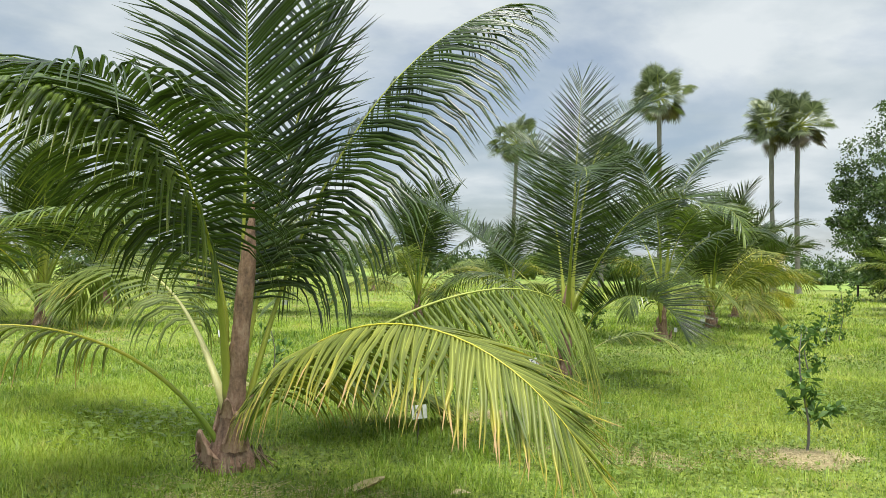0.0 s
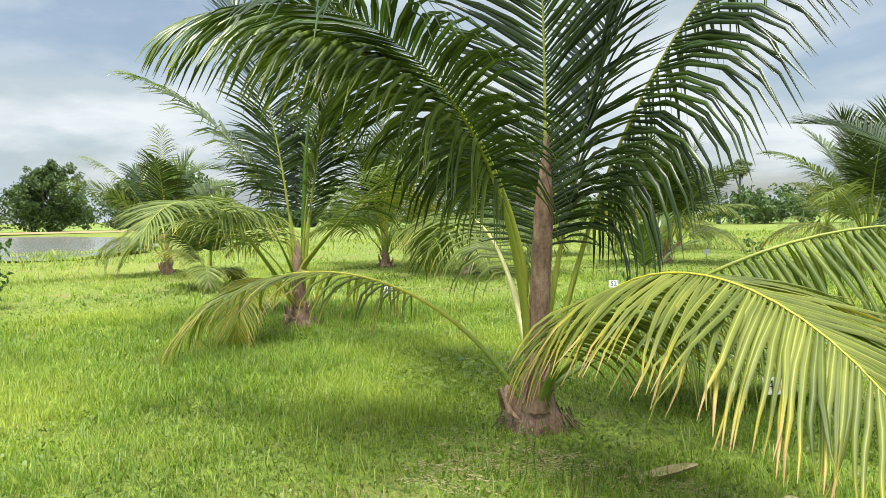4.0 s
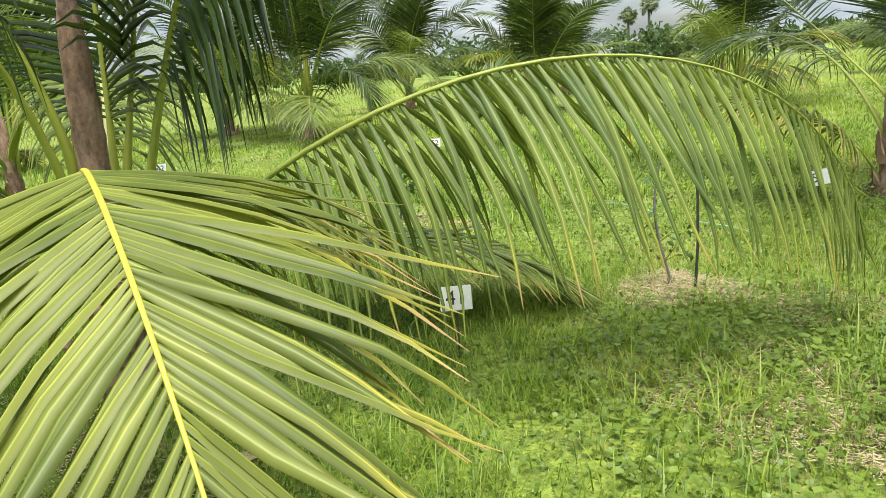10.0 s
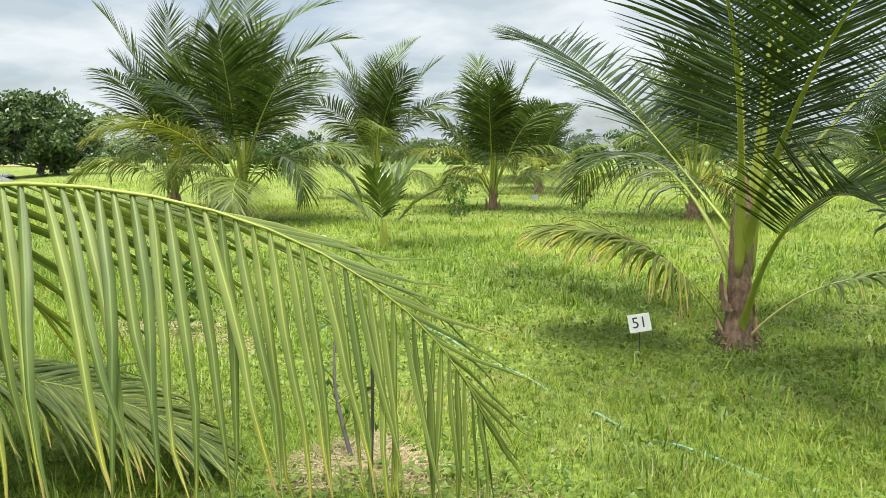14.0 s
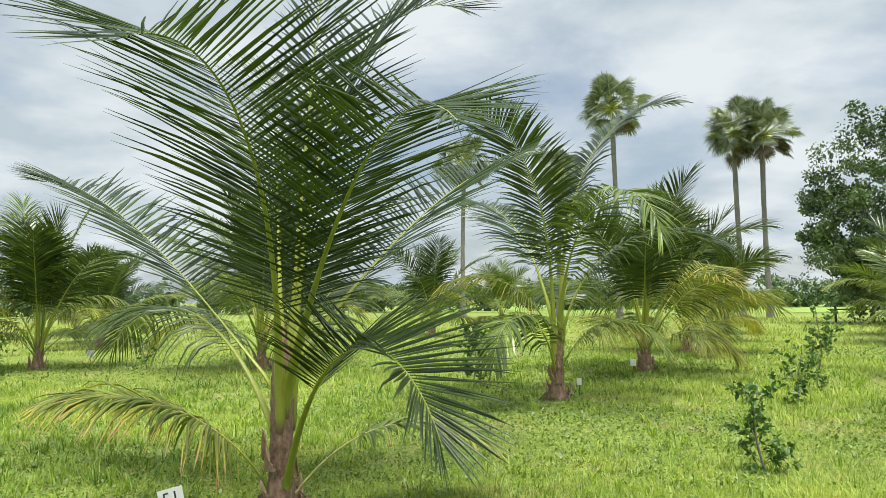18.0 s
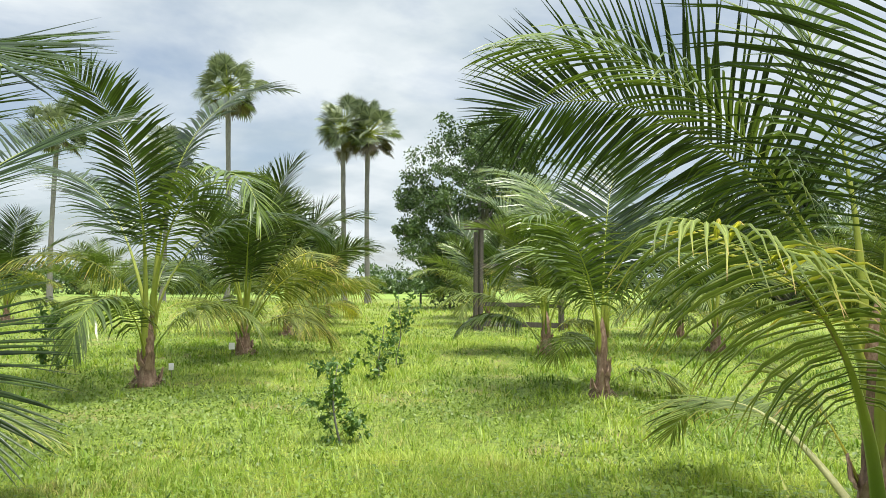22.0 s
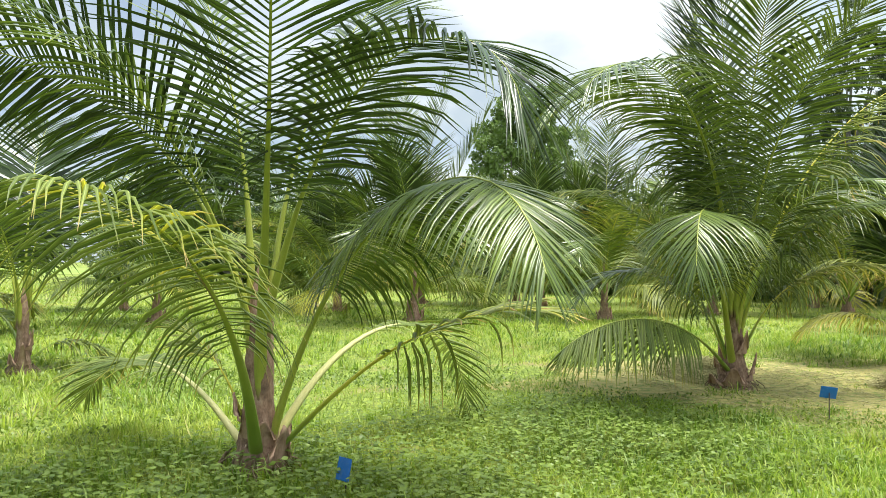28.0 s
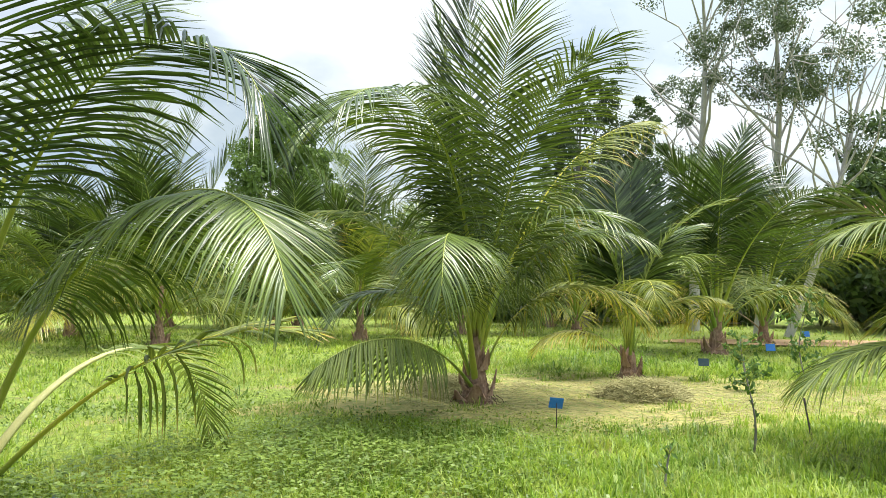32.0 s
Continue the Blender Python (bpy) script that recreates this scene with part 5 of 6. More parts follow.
def bush_row(cx, cy, rx, ry, turn, number, hlo, hhi, seed, label, leaf):
    """A far hedge of many crowns, one object of leaves."""
    rng = np.random.default_rng(seed)
    u = rng.uniform(-1, 1, number)
    w = rng.uniform(-1, 1, number)
    c, s = math.cos(radians(turn)), math.sin(radians(turn))
    x, y = cx + c * u * rx - s * w * ry, cy + s * u * rx + c * w * ry
    cent, rad = [], []
    for k in range(number):
        h = rng.uniform(hlo, hhi) * (0.6 + 0.4 * abs(math.sin(u[k] * 9 + seed)))
        for j in range(7):
            f = rng.random()
            cent.append((x[k] + rng.normal(0, h * 0.22), y[k] + rng.normal(0, h * 0.22), h * (0.12 + 0.75 * f)))
            rad.append(h * rng.uniform(0.16, 0.3))
    v, q = leaf_cloud(cent, rad, [26] * len(cent), 0.34, rng)
    ob = new("far_trees", mesh_data("far_trees", v, q, leaf, smooth=False))
    tagged(ob, label, "trees", kind="stuff")


bush_row(-20, 98, 85, 6, 8, 260, 2.8, 5.6, 1, "far belt of dark green trees along the fields", TREE_LEAF)
bush_row(-122, 35, 42, 6, 60, 110, 4.5, 8.0, 2, "far dark green trees beyond the pond", TREE_LEAF)
bush_row(75, 175, 110, 8, -25, 140, 4.0, 7.5, 3, "far hazy trees on the horizon", TREE_LEAF)
bush_row(54, 12, 5, 40, 0, 120, 4.0, 7.0, 4, "green trees behind the palm rows", TREE_LEAF_BRIGHT)
bush_row(40, 16, 2.5, 24, 0, 120, 2.4, 4.6, 6, "green thicket behind the palm rows", TREE_LEAF_BRIGHT)
bush_row(36, -8, 3, 16, -10, 50, 3.0, 6.0, 5, "dark hedge of bushes along the track", TREE_LEAF)

# ---- small plants ----


def citrus(x, y, height, leaves, seed, label, spread=0.25, size=0.045, group="citrus saplings", lean=0.0, low=0.25, twigs=10):
    """A slender sapling: stem, twigs and glossy pointed leaves."""
    rng = np.random.default_rng(seed)
    t = thing("sapling", x, y, label, "sapling", group)
    n = 8
    z = np.linspace(-0.03, height, n)
    pts = np.stack([lean * z + 0.05 * np.sin(z * 5 + seed), 0.05 * np.cos(z * 4 + seed) - 0.05, z], 1)
    v, q, u = tube(pts, np.linspace(0.013, 0.004, n), 6)
    part("stem", mesh_data("stem", v, q, BARK_GREY, u), t)
    ends = []
    for k in range(twigs):
        f = rng.uniform(low, 1.0)
        i = min(int(f * (n - 1)), n - 2)
        az, e = k * 2.4, rng.uniform(0.2, 1.0)
        d = np.array((math.cos(az) * math.cos(e), math.sin(az) * math.cos(e), math.sin(e)))
        b = pts[i]
        tip = b + d * spread * rng.uniform(0.6, 1.2)
        ends.append((b, tip))
        v, q, u = tube(np.stack([b, (b + tip) / 2 + rng.normal(0, 0.01, 3), tip]), [0.006, 0.004, 0.002], 5)
        part("twig", mesh_data("twig", v, q, STALK_GREEN, u), t)
    vs = []
    for k in range(leaves):
        b, tip = ends[rng.integers(0, len(ends))]
        o = b + (tip - b) * rng.uniform(0.3, 1.0)
        d = rng.normal(0, 1, 3) + (0, 0, 0.35)
        d /= np.linalg.norm(d)
        s = np.cross(d, rng.normal(0, 1, 3))
        s /= np.linalg.norm(s)
        l = size * rng.uniform(1.4, 2.6)
        w = l * 0.26
        up = np.cross(s, d) * w * 0.4
        vs.append([o, o + d * l * 0.45 - s * w + up, o + d * l * 0.5 - up * 0.3, o + d * l * 0.45 + s * w + up, o + d * l - (0, 0, 0.1 * l)])
    v = np.array(vs)
    k = np.arange(len(v))[:, None] * 5
    faces = np.concatenate([k + np.array((0, 1, 2)), k + np.array((0, 2, 3)), k + np.array((1, 4, 2)), k + np.array((2, 4, 3))])
    part("leaves", mesh_data("leaves", v.reshape(-1, 3), faces, CITRUS_LEAF), t, kind="stuff")
    return t


citrus(2.95, 6.25, 1.0, 190, 1, "leafy citrus sapling in a ring of straw", 0.28)
citrus(0.52, 7.75, 0.75, 34, 2, "thin citrus sapling in a ring of straw", 0.16, 0.026)
citrus(5.62, 11.75, 0.7, 520, 3, "bushy dark green citrus sapling in the grass", 0.27, 0.032, low=0.05, twigs=22)
citrus(7.9, 15.6, 0.8, 200, 4, "dark green citrus sapling in the grass", 0.34, low=0.05, twigs=22)
citrus(8.9, 17.0, 1.3, 260, 5, "tall dark green citrus sapling in the grass", 0.4, low=0.05, twigs=22)
citrus(3.69, 18.9, 0.85, 620, 6, "bushy citrus sapling between the palms", 0.42, low=0.05, twigs=22)
citrus(-5.5, 20.2, 0.9, 260, 7, "bushy citrus sapling in front of a small palm", 0.5, low=0.05, twigs=22)
citrus(-3.4, 22.6, 0.7, 200, 8, "small bushy sapling beside a palm", 0.45, low=0.05, twigs=22)
citrus(9.42, 2.52, 0.75, 30, 9, "single-stemmed sapling with small rounded leaves", 0.05, 0.030, twigs=14)
citrus(-12.0, 7.3, 1.1, 420, 14, "bushy dark green citrus sapling by the pond meadow", 0.42, 0.05, low=0.1, twigs=22)
citrus(13.6, 1.1, 0.75, 220, 10, "bushy citrus sapling on mown grass", 0.4, low=0.05, twigs=22)
citrus(15.8, -0.6, 1.4, 300, 11, "tall leafy citrus sapling in the grass", 0.5, low=0.05, twigs=22)
citrus(-2.0, 9.0, 0.7, 60, 12, "thin sapling in straw beyond the palm", 0.2)
citrus(8.03, 3.5, 0.28, 20, 13, "tiny pale green seedling in tall grass", 0.08, 0.028)


def straw_heap(x, y, rx, ry, h, number, seed, label, name="straw_mulch", thick=0.0018):
    """Loose dry stalks lying criss-cross round a plant or in a heap."""
    rng = np.random.default_rng(seed)
    r, a = np.sqrt(rng.random(number)), rng.uniform(0, 2 * np.pi, number)
    edge = 1 + 0.22 * np.sin(3 * a + seed) + 0.14 * np.sin(5 * a + 2 * seed)
    px, py = x + rx * r * edge * np.cos(a), y + ry * r * edge * np.sin(a)
    pz = ground_zs(px, py) + 0.01 + h * (1 - r * r) * rng.uniform(0.92, 1.06, number)
    d = rng.uniform(0, 2 * np.pi, number)
    l = rng.uniform(0.03, 0.11 + 0.4 * h, number)
    tilt = rng.normal(0, 0.14 + 0.4 * h, number)
    dv = np.stack([np.cos(d), np.sin(d), tilt], 1) * l[:, None]
    w = np.stack([-np.sin(d), np.cos(d), 0 * d], 1) * thick
    c = np.stack([px, py, pz], 1)
    # each stalk is a thin three-sided rod
    up = np.array((0, 0, thick * 1.7))
    v = np.stack([c - dv - w, c - dv + w, c - dv + up, c + dv - w, c + dv + w, c + dv + up], 1).reshape(-1, 3)
    k6 = np.arange(number)[:, None] * 6
    faces = np.concatenate([k6 + np.array(f) for f in ((0, 3, 5, 2), (1, 2, 5, 4), (0, 1, 4, 3))])
    if h > 0.05:
        # packed core under the loose stalks
        ca, cr = np.linspace(0, 2 * np.pi, 28, endpoint=False), np.linspace(0.02, 1.0, 8)
        A, R = np.meshgrid(ca, cr)
        E = 1 + 0.22 * np.sin(3 * A + seed) + 0.14 * np.sin(5 * A + 2 * seed)
        X, Y = x + rx * R * E * np.cos(A), y + ry * R * E * np.sin(A)
        Z = ground_zs(X, Y) + 0.004 + h * (1 - R * R) * rng.uniform(0.88, 1.0, R.shape)
        i, j = np.meshgrid(np.arange(7), np.arange(28), indexing="ij")
        k = (j + 1) % 28
        core = np.stack([(i + 1) * 28 + j, (i + 1) * 28 + k, i * 28 + k, i * 28 + j], -1).reshape(-1, 4) + len(v)
        v = np.concatenate([v, np.stack([X, Y, Z], -1).reshape(-1, 3)])
        faces = np.concatenate([faces, core])
    ob = new(name, mesh_data(name, v, faces, HAY if h > 0.05 or "mown" in name else STRAW, smooth=False))
    return tagged(ob, label, "straw", kind="stuff")


straw_heap(-1.1, 4.85, 0.9, 0.5, 0.0, 700, 7, "thin dry litter on the ground under the palm", "dry_litter")
straw_heap(1.5, 7.5, 0.5, 0.35, 0.0, 420, 8, "patch of dry litter in the turf", "dry_litter")
straw_heap(1.2, 6.43, 0.55, 0.35, 0.0, 900, 9, "patch of dry litter in the turf", "dry_litter")
straw_heap(1.55, 6.05, 0.5, 0.28, 0.0, 900, 10, "patch of dry litter in the turf", "dry_litter")
straw_heap(2.75, 6.2, 0.55, 0.3, 0.0, 700, 12, "patch of dry litter in the turf", "dry_litter")
straw_heap(12.9, 2.7, 2.5, 4.0, 0.012, 4500, 6, "loose mown stalks lying on the cut strip", "mown_stalks", 0.003)
straw_heap(2.9, 6.1, 0.38, 0.3, 0.03, 2400, 1, "ring of pale dry straw round a sapling")
straw_heap(0.62, 7.68, 0.36, 0.32, 0.03, 2200, 2, "ring of pale dry straw round a sapling")
straw_heap(-2.0, 8.96, 0.9, 0.4, 0.028, 800, 3, "patch of pale dry straw in the grass")
straw_heap(12.6, 2.62, 0.40, 0.48, 0.20, 5000, 4, "low heap of cut dry grass", "straw_heap", 0.0034)
straw_heap(12.9, 5.15, 0.65, 0.5, 0.16, 7000, 5, "heap of cut dry grass beside a palm", "straw_heap", 0.0034)

# ---- signs ----


def text_mesh(s, size, mat):
    cu = bpy.data.curves.new("number", "FONT")
    cu.body = s
    cu.size = size
    cu.align_x, cu.align_y = "CENTER", "CENTER"
    cu.extrude = 0.0006
    tmp = bpy.data.objects.new("number", cu)
    me = bpy.data.meshes.new_from_object(tmp)
    bpy.data.objects.remove(tmp)
    me.materials.clear()
    me.materials.append(mat)
    return me


def number_sign(x, y, yaw, height, words, label, w=0.135, h=0.10, tilt=-12.0, roll=0.0, board=WHITE_BOARD):
    """A small board on a stake; the number faces along yaw."""
    s = thing("plot_sign", x, y, label, "sign", "plot signs")
    v, q, u = tube(np.array([(0, 0, -0.08), (0.004, 0, height * 0.5), (0, 0, height)]), [0.0045, 0.005, 0.0045], 6)
    part("stake", mesh_data("stake", v, q, OLD_TIMBER if board is WHITE_BOARD else STAKE, u), s)
    b = part("board", box_mesh("board", (w, 0.006, h), board, 0.002), s)
    m = pose(0, 0, height, 0, 0, yaw) @ pose(0, -0.016, 0, tilt, roll, 0)
    b.matrix_local = m
    if words:
        t = part("number", text_mesh(words, h * 0.85, BLACK_PAINT), s, "black painted number")
        t.matrix_local = m @ pose(0, -0.0042, 0, 90, 0, 0)
    return s


number_sign(-0.18, 6.41, 32, 0.30, "41", "white number board on a stake beside a drooping frond", 0.15, 0.115)
number_sign(1.24, 10.12, 10, 0.29, "51", "white number board on a stake beside a palm", 0.15, 0.125, roll=-13)
number_sign(-6.4, 10.4, 25, 0.30, "42", "small white number board beside a far palm", 0.15, 0.12)
number_sign(-3.7, 12.9, 20, 0.30, "52", "small white number board in the grass", 0.15, 0.12)
number_sign(-4.7, 22.8, 5, 0.32, "", "tiny far white plot board", 0.17, 0.14)
number_sign(6.83, 6.88, -110, 0.16, "", "blue plot board seen from behind on a dark stake", 0.11, 0.13, board=BLUE_BOARD)
number_sign(10.36, 3.96, 102, 0.27, "", "blue plot board on a dark leaning stake at the mown edge", 0.14, 0.105, board=BLUE_BOARD, roll=-6)
number_sign(15.3, 1.12, -80, 0.25, "", "dark slate-blue plot board in the grass", 0.18, 0.12, board=SLATE_BOARD)
number_sign(18.4, -1.1, -80, 0.30, "", "blue plot board in the grass", 0.2, 0.14, board=BLUE_BOARD)
number_sign(22.2, -3.4, -80, 0.38, "", "blue plot board far in the grass", 0.2, 0.14, board=BLUE_BOARD)
number_sign(5.1, 16.6, -10, 0.22, "", "small white plot board beside a palm", 0.07, 0.10)
number_sign(6.85, 20.0, -10, 0.20, "", "small white plot board tilted beside a palm", 0.11, 0.13)

# ---- timber frame ----
tf = thing("timber_frame", 16.0, 25.3, "weathered grey timber post frame with cross rails", "wooden frame")
for name, a, b, sec in (
        ("post", (0, 0, -0.2), (0, 0, 3.25), (0.13, 0.13)), ("post", (-0.14, 0.08, -0.2), (-0.14, 0.08, 3.1), (0.11, 0.11)), ("post", (2.0, -1.5, -0.2), (2.0, -1.5, 1.2), (0.14, 0.14)),
        ("beam", (-0.45, 0.3, 3.28), (2.9, -2.2, 3.2), (0.14, 0.2)), ("beam", (-0.35, -0.3, 3.42), (0.3, 0.4, 3.42), (0.12, 0.1)),
        ("rail", (0, 0.02, 2.05), (1.4, -1.0, 2.02), (0.05, 0.14)), ("rail", (0, 0.02, 0.85), (2.0, -1.5, 0.8), (0.05, 0.13)), ("rail", (-0.3, 0.2, 0.25), (2.2, -1.6, 0.2), (0.07, 0.16))):
    a, b = Vector(a), Vector(b)
    ob = part(name, box_mesh(name, (sec[0], (b - a).length, sec[1]), OLD_TIMBER, 0.012), tf)
    ob.matrix_local = Matrix.Translation((a + b) / 2) @ (b - a).to_track_quat("Y", "Z").to_matrix().to_4x4()

# ---- far fence by the rice field ----
fence = thing("field_fence", 25.0, 46.5, "low dark timber fence at the edge of the rice field", "fence")
for k in (4, 5, 6):
    ob = part("post", box_mesh("post", (0.10, 0.10, 1.0), STAKE, 0.01), fence)
    ob.location = (-6 + 1.6 * k, 3.4 - 0.85 * k, 0.42)
for z in (0.75,):
    a, b = Vector((0.2, 0.1, z)), Vector((3.8, -1.8, z))
    ob = part("rail", box_mesh("rail", (0.05, (b - a).length, 0.07), STAKE, 0.01), fence)
    ob.matrix_local = Matrix.Translation((a + b) / 2) @ (b - a).to_track_quat("Y", "Z").to_matrix().to_4x4()

# ---- grass ----


def blades(px, py, rng, height, width, bendy=1.25, simple=False):
    """Curved grass blades, three faces each."""
    n = len(px)
    a = rng.uniform(0, 2 * np.pi, n)
    h = height * rng.uniform(0.5, 1.35, n)
    w = width * rng.uniform(0.7, 1.3, n) * 0.5
    lean = rng.uniform(0.15, 1.0, n) * bendy * h
    d = np.stack([np.cos(a), np.sin(a), 0 * a], 1)
    s = np.stack([-np.sin(a), np.cos(a), 0 * a], 1) * w[:, None]
    b = np.stack([px, py, ground_zs(px, py) - 0.01], 1)
    up = np.array((0, 0, 1.0))
    m = b + d * (lean * 0.45)[:, None] + up * (h * 0.62)[:, None]
    t = b + d * lean[:, None] + up * (h * rng.uniform(0.55, 1.0, n))[:, None]
    v = np.stack([b - s, b + s, m - s * 0.8, m + s * 0.8, t], 1).reshape(-1, 3)
    k = np.arange(n)[:, None] * 5
    if simple:
        v = v.reshape(-1, 5, 3)[:, (0, 1, 4)].reshape(-1, 3)
        return v, np.arange(len(v)).reshape(-1, 3)
    f = np.concatenate([k + np.array((0, 1, 3)), k + np.array((0, 3, 2)), k + np.array((2, 3, 4))])
    return v, f


def spread_points(n, rng, cx, cy, rmax, power):
    r = rmax * rng.random(n) ** power
    a = rng.uniform(0, 2 * np.pi, n)
    return cx + r * np.cos(a), cy + r * np.sin(a)


def mown(x, y):
    """Where the grass is cut short to straw."""
    u = ((x - 12.9) * 0.98 + (y - 2.7) * 0.2) / 2.4
    w = ((y - 2.7) * 0.98 - (x - 12.9) * 0.2) / 4.0
    return u * u + w * w < 0.9 + 0.5 * np.sin(3.1 * x) * np.cos(2.7 * y) + 0.35 * np.sin(9 * x + 7 * y) + 0.3 * np.sin(23 * x) * np.sin(19 * y + 3 * x)


def thicket(x, y):
    """How thick the grass stands: the field is a mosaic of grass, clover and thin spots."""
    return (np.sin(0.55 * x + 1.3 * np.sin(0.4 * y)) * np.cos(0.6 * y + 0.9 * np.sin(0.5 * x)) + 0.6 * np.sin(1.9 * x + 0.7 * y + np.sin(1.1 * y)) * np.sin(1.6 * y - 0.8 * x)
            + 0.4 * np.sin(5.3 * x + 2.1 * y) * np.sin(4.7 * y - 1.9 * x + np.sin(3 * x)))


def clover(n, cx, cy, rmax, power, size, seed, label):
    """Tiny round leaves filling the thin spots between the grass."""
    rng = np.random.default_rng(seed)
    x, y = spread_points(n, rng, cx, cy, rmax, power)
    keep = (thicket(x, y) < 0.25 + rng.normal(0, 0.25, n)) & ~mown(x, y)
    x, y = x[keep], y[keep]
    n = len(x)
    z = ground_zs(x, y) + size * rng.uniform(0.2, 3.2, n)
    a = rng.uniform(0, 2 * np.pi, n)
    l = size * rng.uniform(0.5, 1.2, n) * (1 + 0.05 * np.hypot(x - 1.5, y - 4))
    c = np.stack([x, y, z], 1)
    d = np.stack([np.cos(a), np.sin(a), rng.normal(0, 0.7, n)], 1) * l[:, None]
    s = np.stack([-np.sin(a), np.cos(a), rng.normal(0, 0.7, n)], 1) * (l * 0.55)[:, None]
    v = np.stack([c - d * 0.5, c - s, c + d * 0.5, c + s], 1).reshape(-1, 3)
    ob = new("clover", mesh_data("clover", v, np.arange(len(v)).reshape(-1, 4), WEED_LEAF, smooth=False))
    tagged(ob, label, "clover", kind="stuff")


def grass_field(name, n, cx, cy, rmax, power, h, w, wd, mat, label, seed, simple=False):
    rng = np.random.default_rng(seed)
    x, y = spread_points(n, rng, cx, cy, rmax, power)
    g = thicket(x, y)
    cut = mown(x, y)
    keep = (rng.random(n) < np.clip(0.62 + 0.5 * g, 0.12, 1)) & (~cut | (rng.random(n) < 0.7))
    x, y, g, cut = x[keep], y[keep], g[keep], cut[keep]
    far = np.hypot(x - 1.5, y - 4.0)
    v, f = blades(x, y, rng, h * (1 + 0.5 * np.clip(g, -0.6, 1)) * (1 + 0.015 * far) * np.where(cut, 0.6, 1.0), w + wd * far, 1.25, simple)
    ob = new(name, mesh_data(name, v, f, mat, smooth=False))
    tagged(ob, label, "grass", kind="stuff")


grass_field("grass", 420000, 1.4, 5.2, 7.5, 0.60, 0.050, 0.0028, 0.0005, GRASS, "short bright green turf between the palms", 1)
grass_field("grass", 800000, 4.5, 10.0, 22.0, 0.58, 0.058, 0.0036, 0.0006, GRASS, "bright green meadow grass across the plantation", 2, True)
clover(190000, 2.5, 7.0, 9.0, 0.60, 0.016, 11, "clover-like creeping leaves in the turf")
clover(130000, 6.0, 11.0, 18.0, 0.60, 0.020, 12, "clover-like creeping leaves in the meadow")

grass_field("grass", 110000, 6.0, 24.0, 40.0, 0.55, 0.11, 0.010, 0.0012, GRASS, "meadow grass in the far plantation rows", 8, True)


def tufts(name, n, cx, cy, rmax, power, h, mat, label, seed, each=13):
    """Clumps of longer arching blades."""
    rng = np.random.default_rng(seed)
    x, y = spread_points(n, rng, cx, cy, rmax, power)
    g = np.sin(0.5 * x + 2.0) * np.cos(0.45 * y) + 0.6 * np.sin(1.3 * x - 0.9 * y)
    keep = (rng.random(n) < np.clip(0.45 + 0.45 * g, 0.05, 1)) & ~mown(x, y) & (np.hypot(x - 10.2, y - 4.0) > 0.45)
    x, y = np.repeat(x[keep], each), np.repeat(y[keep], each)
    x, y = x + rng.normal(0, 0.045, len(x)), y + rng.normal(0, 0.045, len(y))
    far = np.hypot(x - 1.5, y - 4.0)
    v, f = blades(x, y, rng, h * np.repeat(rng.uniform(0.6, 1.3, len(x) // each), each), 0.0035 + 0.0009 * far, 1.2)
    ob = new(name, mesh_data(name, v, f, mat, smooth=False))
    tagged(ob, label, "grass", kind="stuff")


tufts("grass_tufts", 8000, -2.5, 7.0, 12.0, 0.6, 0.13, GRASS_BLUE, "lush tufts of taller grass round the palms", 3)
tufts("grass_tufts", 9500, 8.0, 9.0, 15.0, 0.6, 0.14, GRASS_BLUE, "tufts of tall fresh grass along the palm row", 4)
tufts("grass_tufts", 2400, 9.0, 3.2, 3.0, 0.55, 0.12, GRASS_BLUE, "dense tall fresh grass before the mown strip", 5, 22)
tufts("grass_tufts", 2200, 1.0, 4.6, 4.5, 0.55, 0.11, GRASS, "loose tufts of yellow-green grass", 6)

grass_field("grass", 70000, 12.9, 3.0, 4.4, 0.5, 0.060, 0.004, 0.0003, GRASS, "short stubble on the mown strip and its edges", 22)
grass_field("grass", 170000, -4.6, 5.6, 5.6, 0.55, 0.085, 0.0034, 0.0006, GRASS_BLUE, "lush deep green grass behind the palm", 21)
tufts("grass_tufts", 1500, 17.0, 1.6, 2.6, 0.5, 0.16, GRASS_BLUE, "lush fresh grass behind the mown strip", 23)
tufts("grass_tufts", 420, 1.0, 5.9, 1.7, 0.55, 0.17, GRASS_BLUE, "long arching grass beneath the drooping fronds", 7, 16)
tufts("grass_tufts", 260, -0.2, 4.6, 1.1, 0.55, 0.14, GRASS_BLUE, "long grass beneath the drooping frond", 9, 16)


